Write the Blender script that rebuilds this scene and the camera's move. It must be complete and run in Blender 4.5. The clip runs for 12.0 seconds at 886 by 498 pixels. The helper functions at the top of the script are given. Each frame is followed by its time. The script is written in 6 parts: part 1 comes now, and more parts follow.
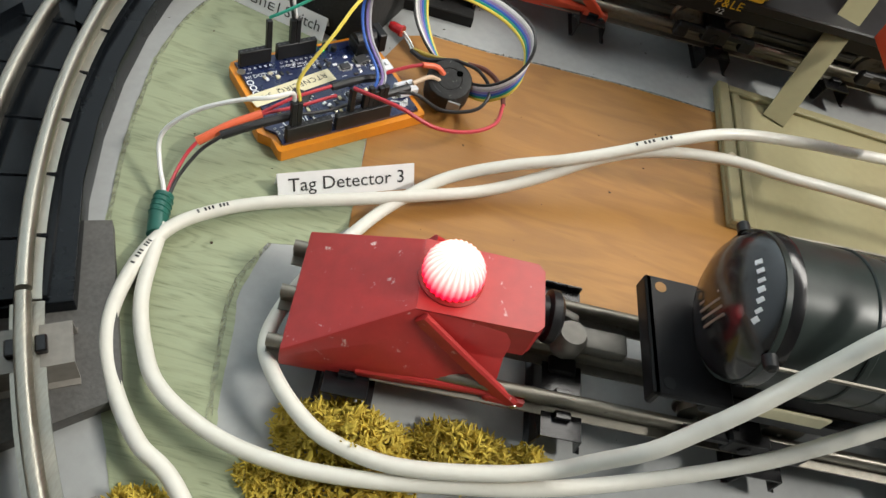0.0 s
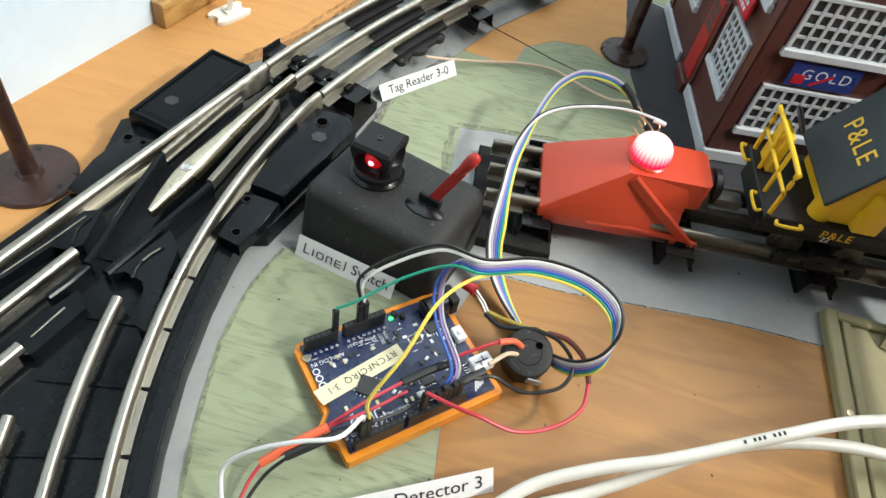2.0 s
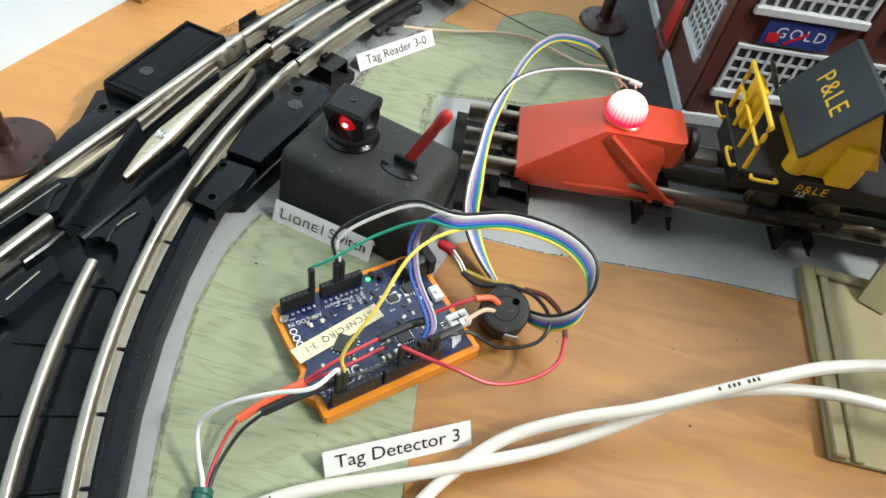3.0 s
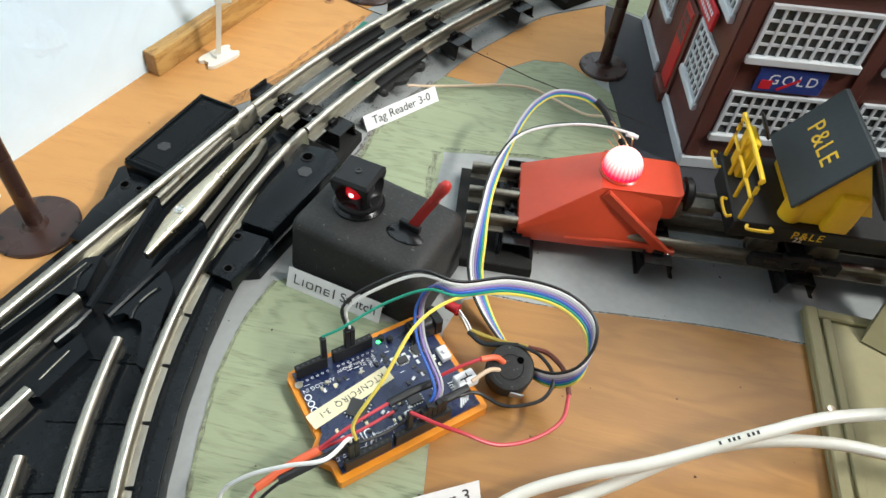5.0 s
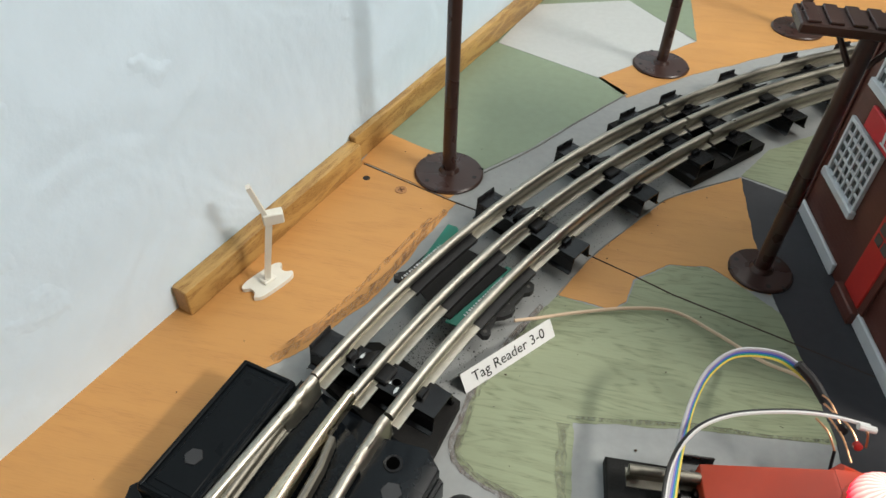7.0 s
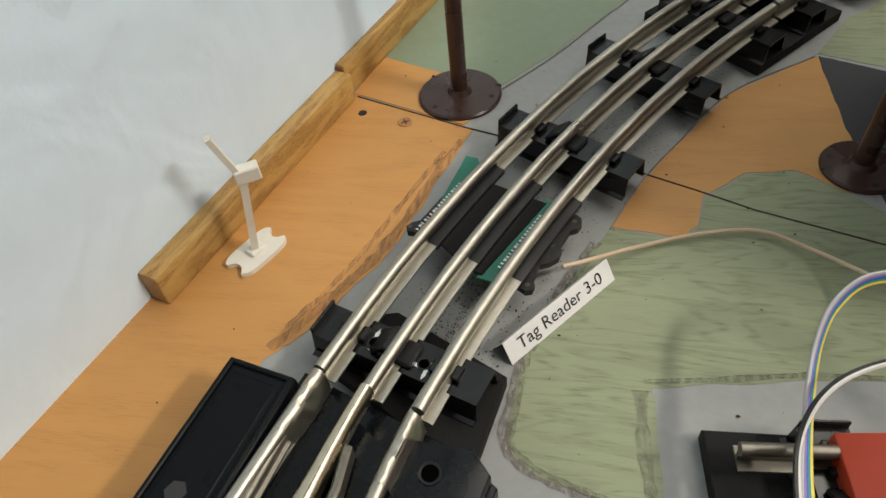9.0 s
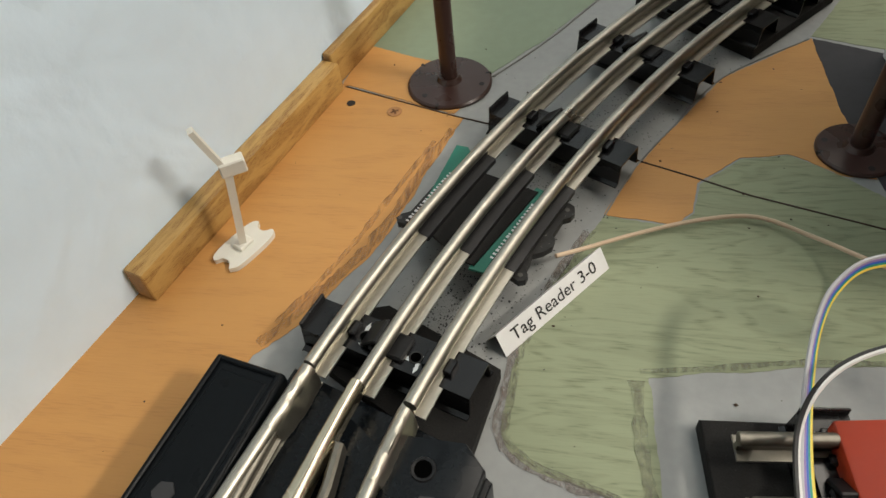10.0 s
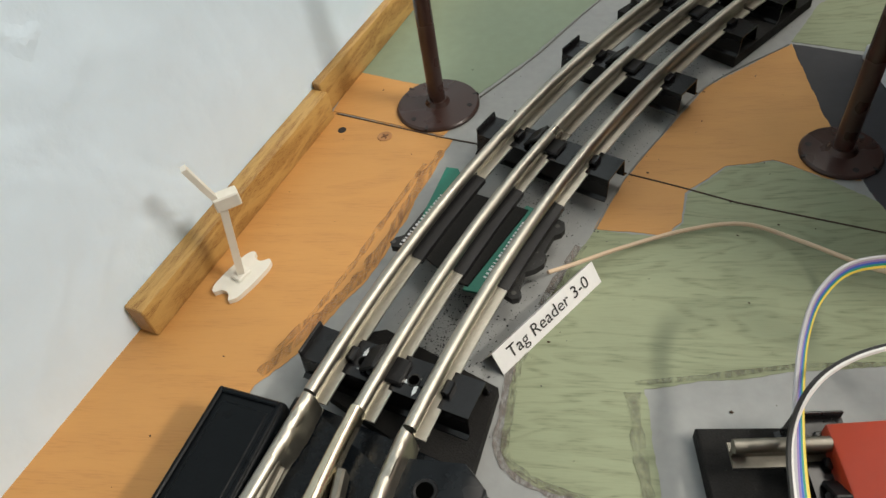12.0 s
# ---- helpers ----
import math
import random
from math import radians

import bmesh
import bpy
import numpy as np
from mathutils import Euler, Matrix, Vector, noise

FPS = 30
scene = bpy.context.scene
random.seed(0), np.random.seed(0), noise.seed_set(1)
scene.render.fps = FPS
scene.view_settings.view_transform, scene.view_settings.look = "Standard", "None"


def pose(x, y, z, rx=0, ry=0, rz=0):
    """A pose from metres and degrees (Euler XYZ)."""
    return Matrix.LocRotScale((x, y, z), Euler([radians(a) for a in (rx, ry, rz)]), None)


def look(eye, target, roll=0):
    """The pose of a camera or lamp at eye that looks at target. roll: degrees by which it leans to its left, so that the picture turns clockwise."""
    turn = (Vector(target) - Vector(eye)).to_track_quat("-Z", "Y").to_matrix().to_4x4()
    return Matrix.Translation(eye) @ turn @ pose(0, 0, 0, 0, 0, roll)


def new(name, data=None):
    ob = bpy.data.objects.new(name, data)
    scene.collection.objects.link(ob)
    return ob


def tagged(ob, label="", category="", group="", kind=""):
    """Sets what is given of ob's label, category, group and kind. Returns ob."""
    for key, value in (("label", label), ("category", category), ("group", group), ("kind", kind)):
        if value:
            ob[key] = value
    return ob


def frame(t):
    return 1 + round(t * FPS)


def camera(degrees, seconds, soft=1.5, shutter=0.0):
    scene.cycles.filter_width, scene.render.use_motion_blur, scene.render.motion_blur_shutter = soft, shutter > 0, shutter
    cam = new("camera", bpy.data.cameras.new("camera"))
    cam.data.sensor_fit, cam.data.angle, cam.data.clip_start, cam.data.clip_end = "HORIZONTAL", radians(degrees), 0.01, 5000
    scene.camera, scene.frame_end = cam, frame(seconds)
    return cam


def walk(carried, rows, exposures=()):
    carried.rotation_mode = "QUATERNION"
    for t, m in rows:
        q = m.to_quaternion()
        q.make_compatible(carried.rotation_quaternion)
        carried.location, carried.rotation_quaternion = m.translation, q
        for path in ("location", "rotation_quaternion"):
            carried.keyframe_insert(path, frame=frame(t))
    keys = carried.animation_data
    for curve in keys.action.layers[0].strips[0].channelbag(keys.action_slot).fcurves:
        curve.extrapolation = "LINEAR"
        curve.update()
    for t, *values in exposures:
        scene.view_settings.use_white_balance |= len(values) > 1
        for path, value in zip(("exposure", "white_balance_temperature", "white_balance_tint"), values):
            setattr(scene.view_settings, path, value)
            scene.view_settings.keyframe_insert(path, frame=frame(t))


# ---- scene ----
cam = camera(65.0, 12.0)
U = 0.00093  # metres in one unit of the plan
PATH = [
    (0, (60.5, -210.5, 245.5), (120.4, 276.4, -386.5), 21.58),
    (0.5, (51.4, -171.9, 251.2), (95.7, 293.4, -398.1), 20.32),
    (1, (41.5, -148.5, 280.3), (54.4, 336.9, -355.5), 16.91),
    (1.5, (27.4, -125.1, 290.9), (10.3, 374.4, -333.8), 13.46),
    (2, (25.6, -110.8, 289.7), (1.2, 402.9, -323.1), 12.85),
    (2.5, (25.4, -109.7, 285.8), (0.9, 401.1, -329.3), 12.82),
    (3, (39.7, -121.8, 281.1), (19.9, 388.2, -335.0), 11.96),
    (3.2, (40.7, -124.7, 276.2), (19.8, 383.3, -341.5), 11.52),
    (4.8, (51.6, -119.3, 290.7), (7.9, 393.4, -321.8), 7.11),
    (5, (45.2, -112.3, 307.4), (-6.8, 406.5, -299.4), 7.03),
    (5.5, (17.1, -69.5, 314.0), (-61.5, 452.4, -287.2), 7.12),
    (6, (6.3, -32.2, 306.5), (-94.5, 495.0, -286.8), 5.97),
    (6.5, (-7.0, 12.1, 296.3), (-120.1, 569.7, -266.0), 2.73),
    (6.7, (-16.2, 23.1, 293.7), (-126.2, 597.4, -252.3), 2.68),
    (8.3, (-36.4, 78.0, 245.7), (-171.2, 614.6, -332.1), -4.86),
    (8.5, (-36.0, 82.5, 240.9), (-168.4, 609.9, -345.9), -5.85),
    (9, (-34.6, 90.9, 237.4), (-166.8, 608.3, -358.3), -7.27),
    (9.5, (-32.7, 93.4, 236.7), (-162.7, 611.1, -359.1), -7.90),
    (10, (-33.8, 94.4, 232.9), (-160.0, 605.6, -369.3), -7.84),
    (10.5, (-31.0, 95.3, 230.1), (-156.7, 602.3, -375.9), -9.02),
    (11, (-30.3, 95.2, 233.4), (-157.8, 607.2, -367.9), -9.82),
    (11.5, (-27.5, 94.4, 235.9), (-157.2, 610.6, -361.4), -10.68),
    (12, (-28.7, 94.5, 238.5), (-159.6, 616.7, -353.2), -10.81),
]
EXPOSURES = [(0.0, 0.3, 6720, 10), (1.0, 0.25, 6750, 9), (2.0, 0.6, 6420, 7), (3.2, 0.62, 6400, 7), (4.8, 0.6, 6400, 7), (5.5, 0.32, 6420, 8), (6.0, 0.16, 6550, 8),
             (6.7, 0.04, 6700, 9), (8.3, -0.18, 7050, 11), (10.0, -0.24, 7200, 11), (11.0, -0.18, 7200, 11), (12.0, -0.08, 7100, 11)]
walk(cam, [(t, look(Vector(eye) * U, Vector(target) * U, roll)) for t, eye, target, roll in PATH], EXPOSURES)

def V(x, y, z=0.0):
    return Vector((x * U, y * U, z * U))


# ---- light ----
world = bpy.data.worlds.new("room_air")
scene.world = world
world.use_nodes = True
world.node_tree.nodes["Background"].inputs[0].default_value = (0.8, 0.9, 1.0, 1)
world.node_tree.nodes["Background"].inputs[1].default_value = 0.05


def area_lamp(name, eye, target, sx, sy, watts, colour):
    data = bpy.data.lights.new(name, "AREA")
    data.shape, data.size, data.size_y = "RECTANGLE", sx, sy
    data.energy, data.color = watts, colour
    ob = new(name, data)
    ob.matrix_world = look(eye, target)
    return ob


area_lamp("ceiling_light", (1.4, -0.1, 1.36), (-0.1, 0.27, 0.0), 0.45, 0.16, 30.5, (1.0, 0.985, 0.945))
# unseen fill lamp, added to soften the first lamp's shadows and lift the far end
area_lamp("ceiling_light", (0.55, 0.62, 1.37), (0.2, 0.4, 0.0), 1.2, 0.7, 20.0, (1.0, 0.985, 0.945))

# ---- materials ----
def mat(name, colour, rough=0.5, metal=0.0, vary=0.12, grain=300.0, bump=0.1, spots=None, spot_scale=60.0, spot_amount=0.35,
        coat=0.0, streak=None, object_random=0.0, spec=0.5):
    """A painted, printed or bare surface: broad and fine variation of the colour, stains or wear of their own colour, fine relief."""
    m = bpy.data.materials.new(name)
    m.use_nodes = True
    nt = m.node_tree
    b = nt.nodes["Principled BSDF"]
    b.inputs["Metallic"].default_value = metal
    b.inputs["Coat Weight"].default_value = coat
    b.inputs["Coat Roughness"].default_value = 0.25
    b.inputs["Specular IOR Level"].default_value = spec
    tc = nt.nodes.new("ShaderNodeTexCoord")
    mp = nt.nodes.new("ShaderNodeMapping")
    nt.links.new(tc.outputs["Object"], mp.inputs[0])
    if streak:
        mp.inputs["Scale"].default_value = streak
    fine = nt.nodes.new("ShaderNodeTexNoise")
    fine.inputs["Scale"].default_value, fine.inputs["Detail"].default_value = grain, 6
    broad = nt.nodes.new("ShaderNodeTexNoise")
    broad.inputs["Scale"].default_value, broad.inputs["Detail"].default_value = grain / 12, 4
    for n in (fine, broad):
        nt.links.new(mp.outputs[0], n.inputs["Vector"])
    add = nt.nodes.new("ShaderNodeMath")
    add.operation = "ADD"
    nt.links.new(fine.outputs[0], add.inputs[0])
    nt.links.new(broad.outputs[0], add.inputs[1])
    rng = nt.nodes.new("ShaderNodeMapRange")
    rng.inputs[1].default_value, rng.inputs[2].default_value = 0.6, 1.4
    rng.inputs[3].default_value, rng.inputs[4].default_value = 1 - vary, 1 + vary
    nt.links.new(add.outputs[0], rng.inputs[0])
    mul = nt.nodes.new("ShaderNodeVectorMath")
    mul.operation = "SCALE"
    mul.inputs[0].default_value = colour
    nt.links.new(rng.outputs[0], mul.inputs["Scale"])
    out = mul.outputs[0]
    if spots:
        sn = nt.nodes.new("ShaderNodeTexNoise")
        sn.inputs["Scale"].default_value, sn.inputs["Detail"].default_value, sn.inputs["Roughness"].default_value = spot_scale, 8, 0.7
        nt.links.new(tc.outputs["Object"], sn.inputs["Vector"])
        ramp = nt.nodes.new("ShaderNodeMapRange")
        ramp.inputs[1].default_value, ramp.inputs[2].default_value = 0.75 - spot_amount * 0.4, 0.82 - spot_amount * 0.4
        nt.links.new(sn.outputs[0], ramp.inputs[0])
        mix = nt.nodes.new("ShaderNodeMix")
        mix.data_type = "RGBA"
        nt.links.new(ramp.outputs[0], mix.inputs["Factor"])
        nt.links.new(out, mix.inputs[6])
        mix.inputs[7].default_value = (*spots, 1)
        out = mix.outputs[2]
    if object_random:
        info = nt.nodes.new("ShaderNodeObjectInfo")
        r2 = nt.nodes.new("ShaderNodeMapRange")
        r2.inputs[3].default_value, r2.inputs[4].default_value = 1 - object_random, 1 + object_random
        nt.links.new(info.outputs["Random"], r2.inputs[0])
        m2 = nt.nodes.new("ShaderNodeVectorMath")
        m2.operation = "SCALE"
        nt.links.new(out, m2.inputs[0])
        nt.links.new(r2.outputs[0], m2.inputs["Scale"])
        out = m2.outputs[0]
    nt.links.new(out, b.inputs["Base Color"])
    rr = nt.nodes.new("ShaderNodeMapRange")
    rr.inputs[1].default_value, rr.inputs[2].default_value = 0.3, 0.7
    rr.inputs[3].default_value, rr.inputs[4].default_value = max(0.03, rough - 0.1), min(1, rough + 0.1)
    nt.links.new(broad.outputs[0], rr.inputs[0])
    nt.links.new(rr.outputs[0], b.inputs["Roughness"])
    if bump:
        bp = nt.nodes.new("ShaderNodeBump")
        bp.inputs["Strength"].default_value, bp.inputs["Distance"].default_value = bump, 0.0004
        nt.links.new(fine.outputs[0], bp.inputs["Height"])
        nt.links.new(bp.outputs[0], b.inputs["Normal"])
    return m


def wood_mat(name, light, dark, rough=0.5, turn=0.0, size=1.0, amount=0.6, bands=14.0, thin=0.0, dash=0.0):
    """Plywood or solid wood: long wavering grain bands, pores along the grain."""
    m = bpy.data.materials.new(name)
    m.use_nodes = True
    nt = m.node_tree
    b = nt.nodes["Principled BSDF"]
    b.inputs["Roughness"].default_value = rough
    tc = nt.nodes.new("ShaderNodeTexCoord")
    mp = nt.nodes.new("ShaderNodeMapping")
    mp.inputs["Rotation"].default_value = (0, 0, radians(turn))
    mp.inputs["Scale"].default_value = (1.0, 5.0, 5.0)
    nt.links.new(tc.outputs["Object"], mp.inputs[0])
    warp = nt.nodes.new("ShaderNodeTexNoise")
    warp.inputs["Scale"].default_value, warp.inputs["Detail"].default_value, warp.inputs["Distortion"].default_value = 5 * size, 3, 0.6
    nt.links.new(mp.outputs[0], warp.inputs["Vector"])
    band = nt.nodes.new("ShaderNodeMath")
    band.operation = "MULTIPLY"
    band.inputs[1].default_value = bands
    nt.links.new(warp.outputs[0], band.inputs[0])
    sine = nt.nodes.new("ShaderNodeMath")
    sine.operation = "SINE"
    nt.links.new(band.outputs[0], sine.inputs[0])
    mp2 = nt.nodes.new("ShaderNodeMapping")
    mp2.inputs["Rotation"].default_value = (0, 0, radians(turn))
    mp2.inputs["Scale"].default_value = (1.0, 14.0, 14.0)
    nt.links.new(tc.outputs["Object"], mp2.inputs[0])
    pore = nt.nodes.new("ShaderNodeTexNoise")
    pore.inputs["Scale"].default_value, pore.inputs["Detail"].default_value = 60 * size, 6
    nt.links.new(mp2.outputs[0], pore.inputs["Vector"])
    f1 = nt.nodes.new("ShaderNodeMapRange")
    f1.inputs[1].default_value, f1.inputs[2].default_value = -1 + 1.9 * thin, 1
    nt.links.new(sine.outputs[0], f1.inputs[0])
    mixf = nt.nodes.new("ShaderNodeMix")
    mixf.inputs[0].default_value = 0.5
    nt.links.new(f1.outputs[0], mixf.inputs[2])
    nt.links.new(pore.outputs[0], mixf.inputs[3])
    grain_out = mixf.outputs[0]
    if dash:
        # open pores show as short dark dashes, crowded on the bands
        pd, on = nt.nodes.new("ShaderNodeMapRange"), nt.nodes.new("ShaderNodeMapRange")
        pd.inputs[1].default_value, pd.inputs[2].default_value = 0.50, 0.66
        on.inputs[3].default_value, on.inputs[4].default_value = 0.25, 1.0
        nt.links.new(pore.outputs[0], pd.inputs[0])
        nt.links.new(f1.outputs[0], on.inputs[0])
        both, faint = nt.nodes.new("ShaderNodeMath"), nt.nodes.new("ShaderNodeMath")
        both.operation, faint.operation, faint.inputs[1].default_value = "MULTIPLY", "MULTIPLY_ADD", 1 - dash
        nt.links.new(pd.outputs[0], both.inputs[0])
        nt.links.new(on.outputs[0], both.inputs[1])
        nt.links.new(f1.outputs[0], faint.inputs[0])
        nt.links.new(both.outputs[0], faint.inputs[2])
        grain_out = faint.outputs[0]
    sc = nt.nodes.new("ShaderNodeMath")
    sc.operation, sc.use_clamp = "MULTIPLY", True
    sc.inputs[1].default_value = amount
    nt.links.new(grain_out, sc.inputs[0])
    mix = nt.nodes.new("ShaderNodeMix")
    mix.data_type = "RGBA"
    nt.links.new(sc.outputs[0], mix.inputs["Factor"])
    mix.inputs[6].default_value, mix.inputs[7].default_value = (*light, 1), (*dark, 1)
    spot = nt.nodes.new("ShaderNodeTexNoise")
    spot.inputs["Scale"].default_value, spot.inputs["Detail"].default_value = 9, 5
    nt.links.new(tc.outputs["Object"], spot.inputs["Vector"])
    rng = nt.nodes.new("ShaderNodeMapRange")
    rng.inputs[1].default_value, rng.inputs[2].default_value, rng.inputs[3].default_value, rng.inputs[4].default_value = 0.3, 0.7, 0.88, 1.1
    nt.links.new(spot.outputs[0], rng.inputs[0])
    mul = nt.nodes.new("ShaderNodeVectorMath")
    mul.operation = "SCALE"
    nt.links.new(mix.outputs[2], mul.inputs[0])
    nt.links.new(rng.outputs[0], mul.inputs["Scale"])
    nt.links.new(mul.outputs[0], b.inputs["Base Color"])
    bp = nt.nodes.new("ShaderNodeBump")
    bp.inputs["Strength"].default_value, bp.inputs["Distance"].default_value = 0.25, 0.0003
    nt.links.new(pore.outputs[0], bp.inputs["Height"])
    nt.links.new(bp.outputs[0], b.inputs["Normal"])
    return m


def glow(name, colour, strength, base=(0.5, 0.02, 0.03)):
    m = bpy.data.materials.new(name)
    m.use_nodes = True
    b = m.node_tree.nodes["Principled BSDF"]
    b.inputs["Base Color"].default_value = (*base, 1)
    b.inputs["Roughness"].default_value = 0.25
    b.inputs["Emission Color"].default_value = (*colour, 1)
    b.inputs["Emission Strength"].default_value = strength
    return m


def dry(m, cover, scale=420.0, long=5.0):
    """Paint dragged on with a dry brush: broken up, the ground shows between the streaks."""
    nt = m.node_tree
    b, out = nt.nodes["Principled BSDF"], nt.nodes["Material Output"]
    tc, mp, n, r, clear, mx = (nt.nodes.new("ShaderNode" + k) for k in ("TexCoord", "Mapping", "TexNoise", "MapRange", "BsdfTransparent", "MixShader"))
    mp.inputs["Scale"].default_value = (long, 1, 1)
    n.inputs["Scale"].default_value, n.inputs["Detail"].default_value, n.inputs["Roughness"].default_value = scale, 7, 0.65
    r.inputs[1].default_value, r.inputs[2].default_value = 0.62 - 0.5 * cover, 0.98 - 0.5 * cover
    r.inputs[4].default_value = 0.8
    nt.links.new(tc.outputs["Object"], mp.inputs[0])
    nt.links.new(mp.outputs[0], n.inputs["Vector"])
    nt.links.new(n.outputs[0], r.inputs[0])
    nt.links.new(r.outputs[0], mx.inputs[0])
    nt.links.new(clear.outputs[0], mx.inputs[1])
    nt.links.new(b.outputs[0], mx.inputs[2])
    nt.links.new(mx.outputs[0], out.inputs["Surface"])
    return m


grey_paint = mat("grey_bed_paint", (0.305, 0.315, 0.31), 0.6, vary=0.10, grain=220, bump=0.15, spots=(0.16, 0.16, 0.15), spot_scale=45, spot_amount=0.05)
pale_paint = mat("pale_grey_paint", (0.50, 0.52, 0.51), 0.6, vary=0.06, grain=200)
green_paint = wood_mat("green_painted_plywood", (0.285, 0.32, 0.20), (0.08, 0.10, 0.045), 0.62, turn=-14, size=2.3, amount=0.4, bands=60, thin=0.45, dash=0.6)
green_flat = mat("green_paint", (0.23, 0.29, 0.20), 0.55, vary=0.08, grain=150, bump=0.1)
tan_paint = wood_mat("tan_painted_plywood", (0.57, 0.285, 0.088), (0.36, 0.15, 0.045), 0.55, turn=-68, size=2.0, amount=0.26, bands=22, dash=0.55)
ply_mat = wood_mat("stained_plywood", (0.375, 0.178, 0.038), (0.19, 0.077, 0.018), 0.48, turn=16, size=2.0, amount=0.6, bands=30)
road_paint = mat("dark_road_paint", (0.045, 0.045, 0.05), 0.6, vary=0.12, grain=200, spec=0.28)
wall_mat = mat("white_wall_plaster", (0.71, 0.86, 0.985), 0.7, vary=0.03, grain=60, bump=0)
nt = wall_mat.node_tree
tc, n1, n2, mx, bp = (nt.nodes.new("ShaderNode" + k) for k in ("TexCoord", "TexNoise", "TexNoise", "Math", "Bump"))
n1.inputs["Scale"].default_value, n1.inputs["Detail"].default_value, n1.inputs["Distortion"].default_value = 14, 2, 1.5
n2.inputs["Scale"].default_value, n2.inputs["Detail"].default_value = 90, 5
mx.operation, mx.inputs[1].default_value = "MULTIPLY_ADD", 5.0
bp.inputs["Strength"].default_value, bp.inputs["Distance"].default_value = 0.5, 0.0011
for n_ in (n1, n2):
    nt.links.new(tc.outputs["Object"], n_.inputs["Vector"])
nt.links.new(n1.outputs[0], mx.inputs[0])
nt.links.new(n2.outputs[0], mx.inputs[2])
vo, vw, vr, va = (nt.nodes.new("ShaderNode" + k) for k in ("TexVoronoi", "TexNoise", "MapRange", "Math"))
vo.inputs["Scale"].default_value, vw.inputs["Scale"].default_value, vw.inputs["Detail"].default_value = 22, 40, 3
vm = nt.nodes.new("ShaderNodeVectorMath")
vm.operation, vm.inputs["Scale"].default_value = "SCALE", 0.05
vs = nt.nodes.new("ShaderNodeVectorMath")
vs.operation = "ADD"
nt.links.new(tc.outputs["Object"], vw.inputs["Vector"])
nt.links.new(vw.outputs["Color"], vm.inputs[0])
nt.links.new(tc.outputs["Object"], vs.inputs[0])
nt.links.new(vm.outputs[0], vs.inputs[1])
nt.links.new(vs.outputs[0], vo.inputs["Vector"])
vr.inputs[1].default_value, vr.inputs[2].default_value, vr.inputs[3].default_value, vr.inputs[4].default_value = 0.06, 0.22, 0.9, 0.0
nt.links.new(vo.outputs["Distance"], vr.inputs[0])
va.operation = "ADD"
nt.links.new(mx.outputs[0], va.inputs[0])
nt.links.new(vr.outputs[0], va.inputs[1])
nt.links.new(va.outputs[0], bp.inputs["Height"])
nt.links.new(bp.outputs[0], nt.nodes["Principled BSDF"].inputs["Normal"])
batten_mat = wood_mat("varnished_batten", (0.54, 0.33, 0.11), (0.26, 0.12, 0.03), 0.42, turn=0, size=5.0, amount=1.0, bands=20, dash=0.5)
end_grain = mat("sawn_end_grain", (0.36, 0.19, 0.06), 0.6, vary=0.3, grain=500, bump=0.3)
black_plastic = mat("black_moulded_plastic", (0.0045, 0.006, 0.0078), 0.2, vary=0.2, grain=400, bump=0.05, spots=(0.05, 0.052, 0.055), spot_scale=210, spot_amount=0.07, spec=0.21)
black_dull = mat("dull_black_plastic", (0.026, 0.026, 0.0255), 0.58, vary=0.4, grain=700, bump=0.35, spots=(0.26, 0.25, 0.23), spot_scale=420, spot_amount=0.29, spec=0.3)
black_tin = mat("black_painted_tin", (0.007, 0.007, 0.008), 0.26, vary=0.25, grain=400, bump=0.1, spots=(0.12, 0.115, 0.105), spot_scale=260, spot_amount=0.1, spec=0.4)
felt = mat("black_felt_pad", (0.014, 0.0135, 0.013), 0.9, vary=0.4, grain=1500, bump=0.7, spec=0.3, spots=(0.16, 0.15, 0.14), spot_scale=900, spot_amount=0.24)
grey_felt = mat("dusty_rubber_pad", (0.085, 0.083, 0.078), 0.8, vary=0.3, grain=700, bump=0.4, spots=(0.18, 0.175, 0.16), spot_scale=200, spot_amount=0.2)
rail_steel = mat("tinplate_rail_steel", (0.42, 0.40, 0.345), 0.35, metal=1.0, vary=0.12, grain=300, bump=0.04, spots=(0.30, 0.24, 0.17), spot_scale=120, spot_amount=0.08)
worn_steel = mat("worn_rail_steel", (0.36, 0.34, 0.29), 0.40, metal=1.0, vary=0.2, grain=300, bump=0.06, spots=(0.20, 0.16, 0.11), spot_scale=110, spot_amount=0.25, streak=(6, 1, 1))
zinc = mat("dull_zinc_tin", (0.22, 0.205, 0.18), 0.5, metal=0.25, vary=0.2, grain=300, bump=0.1, spots=(0.10, 0.08, 0.06), spot_scale=120, spot_amount=0.2)
old_steel = mat("dull_old_rail", (0.25, 0.235, 0.20), 0.5, metal=1.0, vary=0.2, grain=300, bump=0.08, spots=(0.12, 0.09, 0.06), spot_scale=100, spot_amount=0.3)
brass = mat("worn_brass_frog", (0.60, 0.54, 0.41), 0.30, metal=1.0, vary=0.15, grain=300, bump=0.1, spots=(0.25, 0.19, 0.10), spot_scale=90, spot_amount=0.2)
red_new = mat("orange_red_enamel", (0.52, 0.055, 0.02), 0.36, vary=0.06, grain=200, bump=0.04, coat=0.2)
red_old = mat("chipped_red_enamel", (0.40, 0.024, 0.022), 0.42, vary=0.16, grain=200, bump=0.12, coat=0.1, spots=(0.72, 0.6, 0.56), spot_scale=170, spot_amount=0.3)
